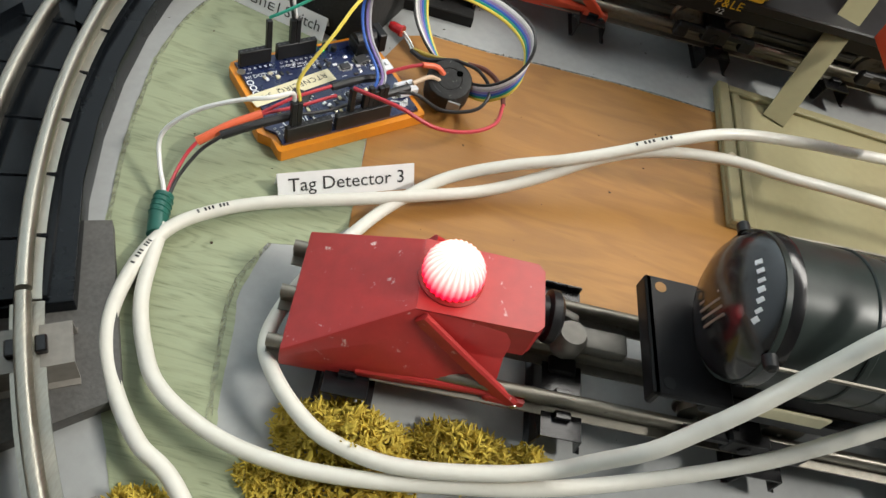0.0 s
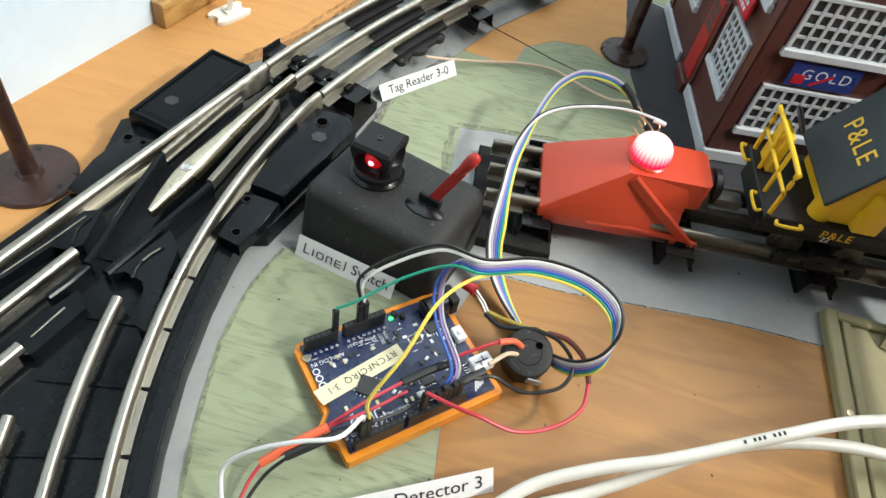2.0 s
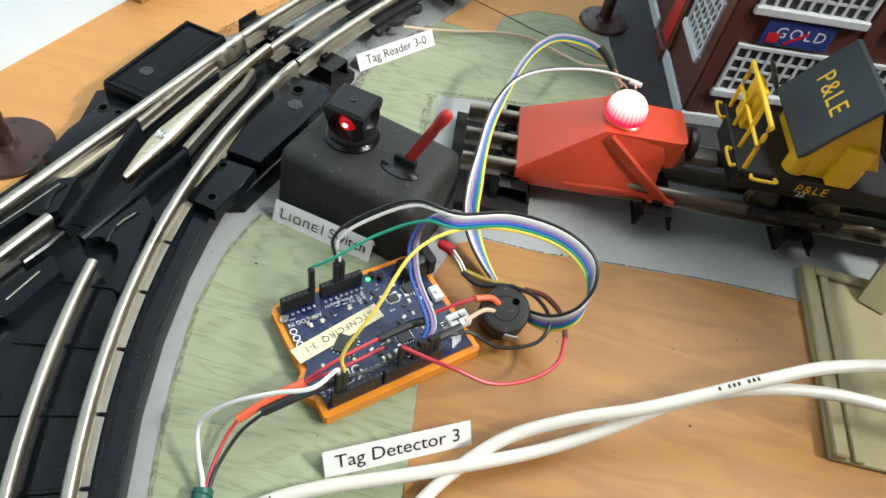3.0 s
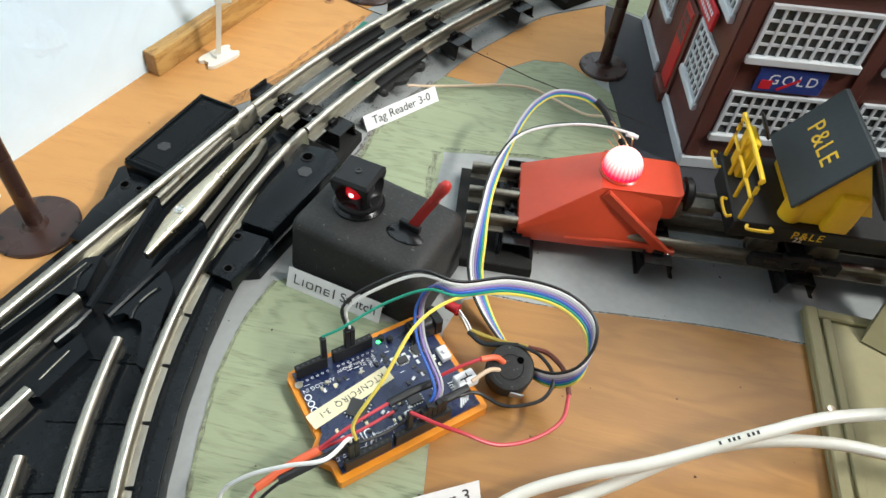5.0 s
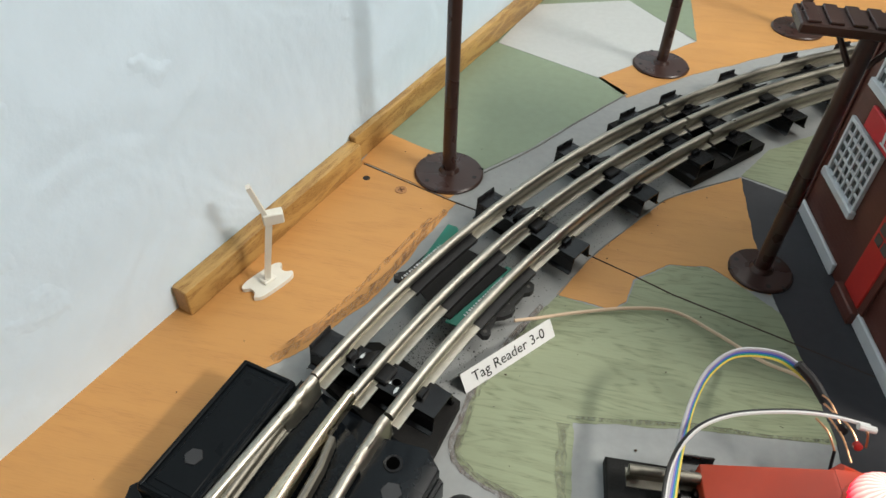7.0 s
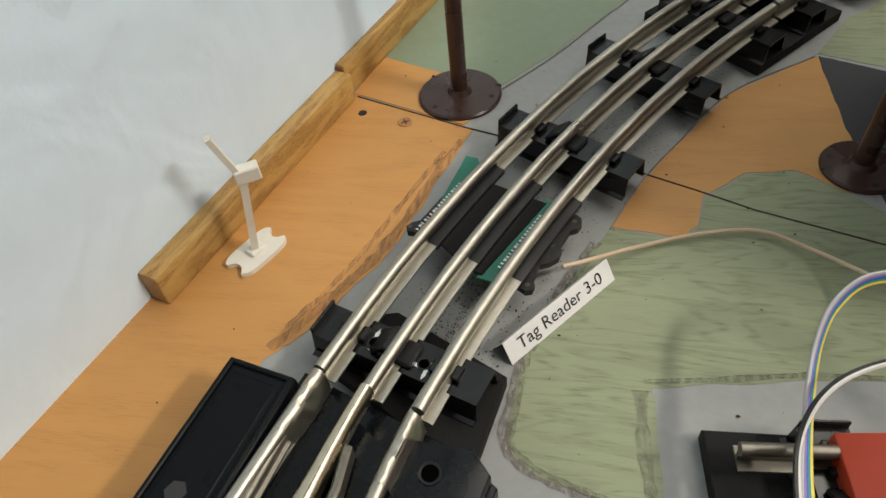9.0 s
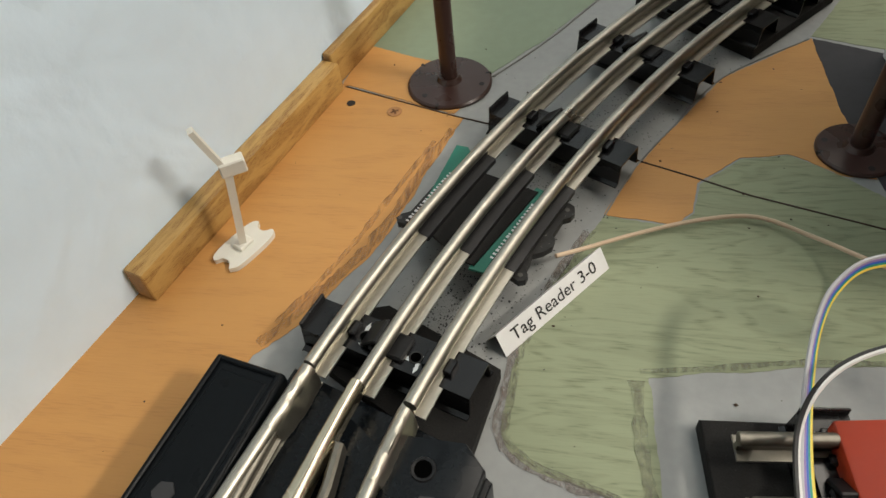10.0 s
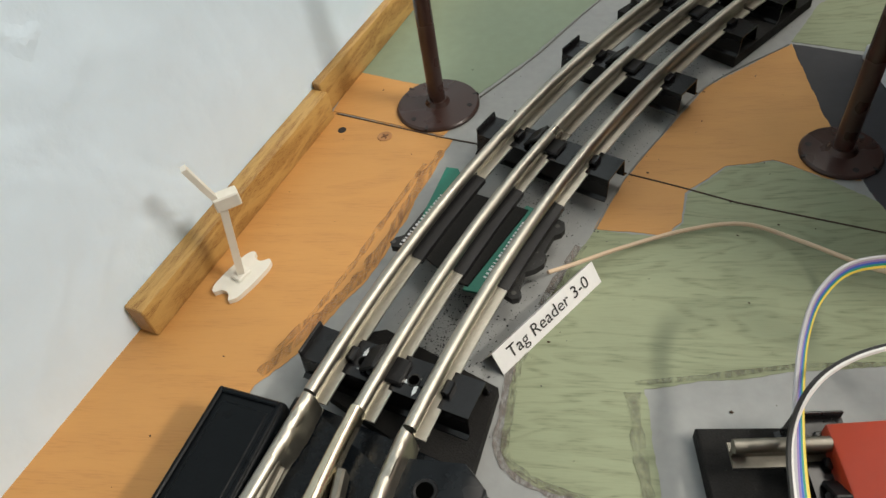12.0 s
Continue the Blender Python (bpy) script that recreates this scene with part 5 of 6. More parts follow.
part("red_wire", cord([(-11, 8.5, 19.5), (0, 21, 22), (14, 36, 22)], 0.8, 8), wire["red"], t)
part("black_wire", cord([(2, 13, 19), (14, 22, 18), (24, 32, 18), (34, 41, 18)], 0.8, 8), wire["black"], t)
part("heat_shrink", cord([(13, 35, 21.5), (24, 45, 22), (33, 52, 21)], 1.9, 10), shrink, t)
part("heat_shrink", cord([(24, 33, 18), (36, 43, 18.5), (47, 53, 19)], 2.0, 10), shrink, t)
part("green_tube", cord([(-36, -39, 4.6), (-34.5, -47, 4.6), (-31, -58, 4.4)], 4.0, 14), green_tube, t, "green plastic sleeve")
for k in range(4):
    part("tube_winding", put(turned([(4.0, -0.5), (4.4, 0), (4.0, 0.5)], 16), Matrix.Translation((-35.6 + 0.5 * k, -41 - 2.6 * k, 4.6)) @ Matrix.Rotation(radians(90), 4, "X")), green_tube, t)

# buzzer
buzzer = thing("buzzer", 67.5, 73, 0.4, 0, "round black buzzer with sleeved leads", "buzzer")
lean_buzzer = Matrix.Translation((-1.0, 1.5, 4.2)) @ Matrix.Rotation(radians(20), 4, "X")
part("can", put(turned([(11.6, 0), (11.8, 1), (11.8, 13.2), (11.0, 14.6), (9.4, 15.0), (6.4, 15.0), (6.1, 14.7), (5.8, 15.0), (0, 15.0)], 44), lean_buzzer), black_dull, buzzer)
part("sound_hole", put(turned([(1.7, 0), (1.7, 0.12), (0, 0.12)], 16), lean_buzzer @ Matrix.Translation((4.2, 4.4, 15.0))), hole_dark, buzzer)
part("label_flap", put(box(2, 8.5, -12.3, -11.4, 6, 14.4, 0.3, 1), lean_buzzer), mat("grey_sticker", (0.34, 0.35, 0.36), 0.5), buzzer, "grey sticker on the rim")
part("marking", joined(*[put(box(-0.9, 0.9, -0.3, 0.3, 0, 0.1), lean_buzzer @ Matrix.Translation((9.0 * math.cos(radians(a)), 9.0 * math.sin(radians(a)), 15.05)) @ Matrix.Rotation(radians(a + 90), 4, "Z")) for a in (200, 212, 224, 236, 248)]), chip_mat, buzzer)
part("red_lead", cord([(-34, -18, 20), (-24, -11, 22.5), (-15, -5, 23.5)], 0.9, 8), wire["red"], buzzer)
part("orange_sleeve", cord([(-16, -6, 23.5), (-9, -2, 21.5), (-4.5, -1.6, 18.0)], 1.5, 10), wire["orange"], buzzer)
part("tan_lead", cord([(-18, -16, 19), (-11, -8.5, 19.5), (-5.5, -5.2, 16.6)], 1.1, 8), wire["tan"], buzzer)

# indicator lamp with its leads
led = thing("indicator_led", 1.4, 0.5, label="red indicator lamp with long sleeved leads", category="indicator lamp")
tip, back = Vector((26.6, 100.6, 16)), Vector((35.4, 97.4, 16))
part("lens", put(turned([(0, 0), (1.6, 0.5), (2.6, 2.0), (2.7, 7.2), (3.2, 7.4), (3.2, 8.6), (0, 8.6)], 20), Matrix.Translation(tip) @ (back - tip).to_track_quat("Z", "Y").to_matrix().to_4x4()), led_red, led)
part("clear_lead", cord([(35, 97.5, 16.6), (40, 92.5, 15.5), (44, 86.5, 14.5)], 0.5, 6), tin, led)
part("clear_lead", cord([(34.6, 97.0, 15.4), (39.5, 91.5, 14.5), (43, 85.5, 14)], 0.5, 6), tin, led)
part("black_sleeve", cord([(42, 87, 14.2), (50, 81, 16), (60, 80, 20), (67, 80, 22)], 1.3, 8), shrink, led)
part("yellow_sleeve", cord([(43, 88, 14.5), (52, 85, 16), (62, 82, 19), (72, 80, 22)], 1.2, 8), mat("mustard_sleeve", (0.42, 0.30, 0.05), 0.45), led)
part("brown_sleeve", cord([(72, 80, 22), (82, 78, 23), (91, 70, 22), (94, 60, 20)], 1.3, 8), wire["brown"], led)
part("red_lead", cord([(94, 60, 20), (92, 47, 18), (80, 34, 20), (64, 25, 25), (48, 24, 31), (37, 25, 32), on_board(36, 5, 30)], 0.95, 8), wire["red"], led)
plug(led, 36, 5, 14, 30)
part("black_lead", cord([(67, 80, 22), (78, 76, 23), (86, 67, 20), (82, 57, 15), (66, 51, 13), (52, 53, 16), (44, 48, 19), on_board(58, 8, 17)], 0.95, 8), wire["black"], led)


# ---- name cards ----
def card(text, x, y, turn, length, high, lean=50.0, size=9.5, label="", back=2.5, align="CENTER"):
    """A folded paper tent: its front leaf carries the words."""
    t = thing("name_card", x, y, 0.4, turn, label, "name card", "name cards")
    dy, dz = high * math.cos(radians(lean)), high * math.sin(radians(lean))
    th = 0.3
    bm = swept([(0, 0, 0), (length, 0, 0)], [(0, 0), (-dy, dz), (-dy - back, 0), (-dy - back - th, 0), (-dy, dz + 2 * th), (th, 0)])
    part("card", bm, paper, t)
    m = Matrix.Translation((length / 2, dy / 2 - 0.25, dz / 2 + 0.45)) @ Matrix.Rotation(radians(lean), 4, "X")
    lettering(text, size, ink, t, m, depth=0.04)
    return t


card("Tag Detector 3", 8.2, -20.8, 27.8, 63, 11.5, 55, 8.6, "white folded paper card reading Tag Detector 3")
card("Tag Reader 3-0", -50.3, 238.5, 50, 61.5, 10.2, 58, 7.9, "white folded paper card reading Tag Reader 3-0", 5)
line = card("Switch", -59, 102.5, -12.2, 56, 12.0, 66, 8.0, "white folded paper card naming the switch", 4)
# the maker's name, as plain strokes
lean_to = Matrix.Translation((0, 12 * math.cos(radians(66)) / 2 - 0.25, 12 * math.sin(radians(66)) / 2 + 0.45)) @ Matrix.Rotation(radians(66), 4, "X")
strokes = [(4.6, 0.35, -2.7, 2.9), (6.2, 1.5, -2.7, -2.1), (9.6, 0.35, -2.7, 1.4), (12.0, 0.35, -2.3, 1.0), (15.4, 0.35, -2.3, 1.0), (17.6, 0.35, -2.7, 1.4), (20.4, 0.35, -2.7, 1.0),
           (22.6, 0.35, -2.3, 1.0), (24.4, 1.5, -0.9, -0.4), (28.2, 0.35, -2.7, 2.9)]
part("printed_bars", put(joined(*[box(x - w, x + w, y0, y1, 0, 0.06) for x, w, y0, y1 in strokes], *[box(x - 1.5, x + 1.5, y - 0.3, y + 0.3, 0, 0.06) for x, y in ((13.7, -2.4), (13.7, 1.1), (19.0, 1.1), (24.2, -2.4), (24.2, 1.1))]), lean_to), ink, line)
for ob in line.children:
    if ob.name.startswith("lettering"):
        ob.location.x = 14.5 * U
end_card = thing("name_card", -250, 98, 0.4, 62, "white paper card at the wall, mostly out of view", "name card", "name cards")
part("card", prism([(0, 0), (26, 0), (28, 2), (28, 21), (26, 23), (0, 23)], 0, 0.5), paper, end_card)
lettering("n", 9.0, ink, end_card, Matrix.Translation((20, 11, 0.5)), depth=0.04)


# ---- tag reader between the rails ----
reader = thing("tag_reader", -65.8, 300, 9.0, 0, "black and green tag reader board under the rails", "tag reader")
turn_r = pose(0, 0, 0, 0, 0, 64) @ Matrix.Diagonal((0.965, 0.965, 1, 1))


def reader_part(name, bm, material, label=""):
    return part(name, put(bm, turn_r), material, reader, label)


reader_part("circuit_board", prism([(-28.5, -11.5), (-26.2, -24), (27, -22), (27.6, -13)], 4.0, 5.2, 0.2, 1), pcb_green, "green circuit board")
reader_part("circuit_board", prism([(-21.8, 14), (-20, 24), (35, 36), (36.5, 30), (22, 14)], 4.0, 5.2, 0.2, 1), pcb_green, "green circuit board")
reader_part("antenna_cover", prism([(24, 15), (-20.4, 14.5), (-27, -6.4), (-26.4, -13), (25, -15.4)], 5.1, 6.0, 0.3, 1), felt, "matt black cover sheet")
right = [(-20.4, -20), (-22.4, -29.7), (-23.0, -32.5), (-21, -34.6), (-18, -34.2), (-16.4, -32.3), (-7.5, -30.5), (-4, -33.6), (0.5, -35.6), (5, -34.6), (6.5, -32.6), (17, -32.2), (20, -34.6), (23.4, -34.8), (26.6, -33), (27.4, -30), (24.8, -25.5), (24, -20)]
reader_part("bracket", prism(right, 0.3, 3.6, 0.5, 1), black_dull)
left = [(24, 20), (24, 29), (18, 31), (-12, 30.6), (-15, 33.2), (-18.5, 34.2), (-20.6, 32), (-19.6, 29), (-20.4, 20)]
reader_part("bracket", prism(left, 0.3, 3.6, 0.5, 1), black_dull)
for x, y in ((-19.6, -31.5), (23.2, -31.2), (-17.6, 32.6)):
    reader_part("bracket_hole", put(turned([(1.1, 0), (1.1, 0.12), (0, 0.12)], 14), Matrix.Translation((x, y, 3.6))), grey_felt)
rnd = random.Random(8)
for side, y0 in ((1, 27.5), (-1, -17.0)):
    reader_part("printed_bars", joined(*[box(x, x + rnd.uniform(0.6, 1.6), y0 - 0.7, y0 + 0.7, 5.2, 5.32) for x in [-19 + 2.2 * i for i in range(17)]]), silk, "white unreadable print")

# ballast dust on the grey bed
rnd = random.Random(12)
dust = bmesh.new()
for k in range(8200):
    a = 160.5 - rnd.random() ** 1.9 * 26
    off = rnd.gauss(-6, 12)
    p = far_at(a, off)
    r = 0.1 + 0.42 * rnd.random() ** 3
    vs = [dust.verts.new((p.x + r * math.cos(q) * rnd.uniform(0.6, 1.3), p.y + r * math.sin(q) * rnd.uniform(0.6, 1.3), 0.3)) for q in (0, 1.25, 2.5, 3.8, 5.0)]
    tip = dust.verts.new((p.x, p.y, 0.3 + r * 0.5))
    for i in range(5):
        dust.faces.new((vs[i], vs[(i + 1) % 5], tip))
tagged(part("ballast_dust", dust, road_paint), "dark grit scattered between the rails", "grit", kind="stuff")
specks = bmesh.new()
for k in range(260):
    x, y = rnd.uniform(-220, 240), rnd.uniform(-100, 480)
    r = 0.2 + 0.6 * rnd.random() ** 2
    vs = [specks.verts.new((x + r * math.cos(q) * rnd.uniform(0.5, 1.4), y + r * math.sin(q) * rnd.uniform(0.5, 1.4), 0.5)) for q in (0, 1.25, 2.5, 3.8, 5.0)]
    tip = specks.verts.new((x, y, 0.5 + r * 0.6))
    for i in range(5):
        specks.faces.new((vs[i], vs[(i + 1) % 5], tip))
tagged(part("crumbs", specks, mat("brown_crumb", (0.05, 0.028, 0.015), 0.8)), "tiny dark crumbs on the table", "crumbs", kind="stuff")
screw = thing("wood_screw", -122.6, 387.5, 0.3, 30, "countersunk screw painted over in the tan board", "screw")
part("rim", turned([(4.2, 0.1), (3.9, 0.5), (3.1, 0.5), (2.6, 0.25), (0, 0.25)], 24), brush_tan, screw)
part("cross_slot", joined(box(-2.3, 2.3, -0.5, 0.5, 0.1, 0.42), box(-0.5, 0.5, -2.3, 2.3, 0.1, 0.42)), mat("dark_slot", (0.16, 0.07, 0.03), 0.7), screw)


# ---- white crossing post ----
post = thing("signal_post", -174, 286.8, 0.4, 62, "white plastic signal post with no lamp beside the wall", "signal post")
part("base", prism(smooth2([(-14, -5), (-9, -8), (9, -8), (14, -5), (11, -2), (11, 2), (14, 5), (9, 8), (-9, 8), (-14, 5), (-11, 2), (-11, -2), (-14, -5)], 4)[:-1], 0, 2.6, 0.6, 2), white_plastic, post)
part("foot_block", box(-4, 4, -3, 3, 2.4, 4.6, 0.5, 1), white_plastic, post)
part("mast", swept([(0, 0, 4), (5.2, -3.7, 44)], [(-1.7, -1.7), (1.7, -1.7), (1.7, 1.7), (-1.7, 1.7)]), white_plastic, post)
part("lamp_block", put(box(-5.5, 5.5, -3.0, 3.0, -3.5, 3.5, 0.6, 1), pose(7.6, -4.9, 47.5, 0, 0, -30)), white_plastic, post)
part("arm", swept([(5.6, -4.0, 45), (2.3, -2.3, 57), (-0.9, -0.5, 70)], [(-1.9, -1.2), (1.9, -1.2), (1.9, 1.2), (-1.9, 1.2)]), white_plastic, post)


# ---- masts ----
def mast(x, y, label, top=160, turn=0, wide=1.0):
    t = thing("light_mast", x, y, 0.4, turn, label, "mast", "brown masts")
    base = part("base", turned([(23.5 * wide, 0), (23.5 * wide, 1.2), (22.5 * wide, 2.2), (7, 3.0), (5.5, 5.5), (0, 5.5)], 56), brown_plastic, t)
    for a in (40, 160, 280):
        part("screw_eye", put(turned([(1.5, 0), (1.5, 0.15), (0, 0.15)], 14), Matrix.Translation((18.5 * wide * math.cos(radians(a)), 18.5 * wide * math.sin(radians(a)), 2.4))), ink, base)
        part("edge_notch", put(box(-0.7, 0.7, 20.5 * wide, 23.5 * wide + 0.3, 0.3, 2.35, 0.1, 1), Matrix.Rotation(radians(a + 60), 4, "Z")), ink, base)
    part("pole", turned([(4.6, 4), (4.0, top), (0, top)], 20), brown_plastic, t)
    arm = part("platform", box(-34, 34, -11, 11, top - 5, top, 0.8, 1), brown_plastic, t)
    for k in range(-3, 4):
        part("slat", box(k * 9.5 - 3, k * 9.5 + 3, -10, 10, top, top + 1.4, 0.3, 1), brown_plastic, arm)
    for sgn in (-1, 1):
        part("strut", rod((sgn * 4, 0, top - 22), (sgn * 16, 0, top - 4), 1.4, 8), brown_plastic, t)
    return t


mast(-206, 107, "brown plastic mast on a round base beside the wall", 260, turn=70)
mast(-95.5, 413, "brown plastic mast on a round base behind the track", 260, turn=70)
mast(103.5, 363.5, "brown plastic mast on a round base beside the building", 156, turn=0, wide=0.78)
mast(49, 607, "brown plastic mast on a round base at the far lot", 260, turn=40)
mast(176, 712, "brown plastic mast on a round base at the far curve", 260, turn=40)


# ---- brick building ----
def brick_mat(name, colour):
    """Moulded brick courses, dark brown, gloss varying."""
    m = mat(name, colour, 0.38, vary=0.12, grain=250, bump=0)
    nt = m.node_tree
    b = nt.nodes["Principled BSDF"]
    tc = nt.nodes.new("ShaderNodeTexCoord")
    mp = nt.nodes.new("ShaderNodeMapping")
    mp.inputs["Rotation"].default_value = (radians(90), 0, 0)
    nt.links.new(tc.outputs["Object"], mp.inputs[0])
    br = nt.nodes.new("ShaderNodeTexBrick")
    br.inputs["Scale"].default_value = 180
    br.inputs["Mortar Size"].default_value = 0.035
    br.inputs["Color1"].default_value, br.inputs["Color2"].default_value, br.inputs["Mortar"].default_value = (1, 1, 1, 1), (0.8, 0.8, 0.8, 1), (0, 0, 0, 1)
    nt.links.new(mp.outputs[0], br.inputs["Vector"])
    bp = nt.nodes.new("ShaderNodeBump")
    bp.inputs["Strength"].default_value, bp.inputs["Distance"].default_value = 0.7, 0.0004
    nt.links.new(br.outputs["Color"], bp.inputs["Height"])
    nt.links.new(bp.outputs[0], b.inputs["Normal"])
    return m


wall_brick = brick_mat("brown_brick_wall", (0.105, 0.034, 0.025))
BT = 8.0
house = thing("brick_building", 160, 266, 0.6, BT, "brown brick bottling-works building with grey windows", "building")
part("wall", box(0, 300, 0.0, 3.0, 0, 205, 0.4, 1), wall_brick, house)
part("wall", put(box(-176, -2.8, 0.0, 3.0, 0, 205, 0.4, 1), Matrix.Rotation(radians(-90), 4, "Z")), wall_brick, house)
part("wall", box(0, 300, 174, 177, 0, 205, 0.4, 1), wall_brick, house)
part("wall", box(297, 300, 3, 174, 0, 205, 0.4, 1), wall_brick, house)
part("roof", box(-4, 304, -4, 181, 205, 209, 1, 1), roof_black, house)
part("base_trim", box(-2.5, 300, -2.6, 0.0, 0, 9, 0.8, 1), trim_grey, house, "pale grey plinth")
part("base_trim", box(-2.6, 0.0, 0.0, 70, 0, 9, 0.8, 1), trim_grey, house, "pale grey plinth")
part("base_trim", box(-2.6, 0.0, 105, 176, 0, 9, 0.8, 1), trim_grey, house, "pale grey plinth")
part("cornice", box(-3, 300, -4.5, 0, 133, 141, 1.0, 1), trim_grey, house, "white ledge above the windows")
for x0 in (-0.4, 78.5, 160.5):
    part("pilaster", box(x0, x0 + 9, -1.6, 0, 9, 133, 0.5, 1), wall_brick, house)
for y0 in (0, 165):
    part("pilaster", box(-1.6, 0, y0, y0 + 9, 9, 200, 0.5, 1), wall_brick, house)
part("door_frame", box(-2.0, 0, 64, 94, 9, 74, 0.4, 1), wall_brick, house)
door_part = part("door", box(-3.0, -1.5, 69, 88, 10, 70, 0.5, 1), door_red, house, "bright red door with a window")
for i in range(2):
    for j in range(3):
        part("pane", box(-3.25, -2.95, 71 + 7.8 * i, 77.4 + 7.8 * i, 46 + 7 * j, 51.6 + 7 * j), pane_dark, door_part)
part("door_step", box(-6, 0, 66, 92, 0, 9, 0.8, 1), wall_brick, house)
part("wall_lamp", put(turned([(0, -3.4), (2.4, -2.6), (3.4, 0), (2.4, 2.6), (0, 3.4)], 18), Matrix.Translation((-5.5, 86, 76))), trim_grey, house, "small pale globe lamp")


def house_window(m, w, h, cols, rows):
    """A pale grey many-paned window; m carries it onto its wall (x across, z up, front towards -y)."""
    win = part("window", put(box(-w / 2 - 2, w / 2 + 2, -0.6, 0.4, -1.5, h + 1.5), m), pane_dark, house)
    part("sill", put(box(-w / 2 - 4, w / 2 + 4, -4.0, 0, -5, 0.4, 0.7, 1), m), trim_grey, win, "pale grey window sill")
    part("frame", put(joined(box(-w / 2 - 2.4, -w / 2, -2.4, 0, 0, h, 0.3, 1), box(w / 2, w / 2 + 2.4, -2.4, 0, 0, h, 0.3, 1), box(-w / 2 - 2.4, w / 2 + 2.4, -2.4, 0, h, h + 2.6, 0.3, 1)), m), trim_grey, win)
    for i in range(1, cols):
        x = -w / 2 + w * i / cols
        part("bar", put(box(x - 0.85, x + 0.85, -1.7, -0.5, 0, h), m), trim_grey, win)
    for j in range(1, rows):
        z = h * j / rows
        part("bar", put(box(-w / 2, w / 2, -1.5, -0.5, z - 0.85, z + 0.85), m), trim_grey, win)
    return win


SIDE = Matrix.Rotation(radians(-90), 4, "Z")


def on_side(y, z):
    return Matrix.Translation((0, y, z)) @ SIDE


house_window(on_side(34, 41), 38, 34, 6, 5)
house_window(on_side(136, 41), 38, 34, 6, 5)
house_window(on_side(36, 103), 40, 34, 6, 5)
house_window(on_side(83, 103), 40, 34, 6, 5)
house_window(on_side(131, 103), 40, 34, 6, 5)
house_window(Matrix.Translation((43, 0, 30)), 60, 30, 9, 4)
house_window(Matrix.Translation((43, 0, 88)), 60, 30, 9, 4)
house_window(Matrix.Translation((125, 0, 30)), 60, 30, 9, 4)
house_window(Matrix.Translation((125, 0, 88)), 60, 30, 9, 4)
house_window(Matrix.Translation((43, 0, 150)), 60, 34, 9, 4)
board_s = part("sign_board", box(-5.0, -2.6, 29, 139, 82, 95, 0.5, 1), sign_red, house, "long red enamel sign with white script")
rnd = random.Random(2)
script = [box(-0.15, 0.12, -1.1, 1.1, -h, h) for h in (3.4, 2.4, 2.0, 3.0, 3.2, 2.2, 2.8, 2.4)]
part("sign_script", joined(*[put(b, Matrix.Translation((-5.1, 116 - 5.0 * i, 88.5 + 0.8 * math.sin(i))) @ Matrix.Rotation(radians(18 if i % 2 else -14), 4, "X")) for i, b in enumerate(script)],
                            box(-5.25, -5.0, 80, 118, 84.6, 85.6)), silk, board_s, "white script shapes")
part("sign_bars", joined(*[box(-5.25, -5.0, 66 - 4.2 * i - 2.6, 66 - 4.2 * i, 89.5, 92) for i in range(8)], *[box(-5.25, -5.0, 66 - 4.6 * i - 3, 66 - 4.6 * i, 85, 87.5) for i in range(7)]), silk, board_s)
gold = part("sign_board", box(21, 62, -2.2, -0.8, 65, 81, 0.3, 1), sign_blue, house, "dark blue sign reading gold")
lettering("GOLD", 9.5, silk, gold, Matrix.Translation((43, -2.25, 73.5)) @ Matrix.Rotation(radians(90), 4, "X"), depth=0.05, spread=1.25)
part("sign_picture", joined(prism([(24, -2.6), (31, -2.6), (31, -2.2), (24, -2.2)], 67, 73), put(box(-7, 7, -0.3, 0, -0.9, 0.9), Matrix.Translation((41, -2.3, 71)) @ Matrix.Rotation(radians(-35), 4, "Y"))), sign_red, gold)


# ---- trucks under the cars ----
def truck(parent, x, label=""):
    """A four-wheel truck: side frames with journal boxes, axles, wheels; the coupler reaches ahead."""
    t = new("truck")
    t.parent = parent
    t.location = V(x, 0, 0)
    tagged(t, label)
    for sgn in (-1, 1):
        part("side_frame", put(joined(box(-24, 24, -2, 2, 6, 10, 0.8, 1), box(-8, 8, -2.4, 2.4, 2, 12, 0.8, 1), box(-25, -17, -2.6, 2.6, 1, 9, 0.8, 1), box(17, 25, -2.6, 2.6, 1, 9, 0.8, 1),
                                      put(turned([(2.6, -3), (2.6, 3.2), (1.2, 3.8), (0, 3.8)], 12), pose(0, 0, 6, -90 * sgn, 0, 0))), Matrix.Translation((0, sgn * 26, 0))), train_black, t)
    for ax in (-17, 17):
        part("axle", rod((ax, -20, 5), (ax, 20, 5), 1.4, 10), old_steel, t)
        for sgn in (-1, 1):
            part("wheel", put(turned([(9.5, -1), (9.5, 0), (8, 0.6), (8, 3.5), (3, 3.8), (0, 3.8)], 28), Matrix.Translation((ax, sgn * 15, 7)) @ Matrix.Rotation(radians(-90 * sgn), 4, "X")), old_steel, t)
    part("bolster", box(-5, 5, -26, 26, 8, 12, 0.8, 1), train_black, t)
    return t


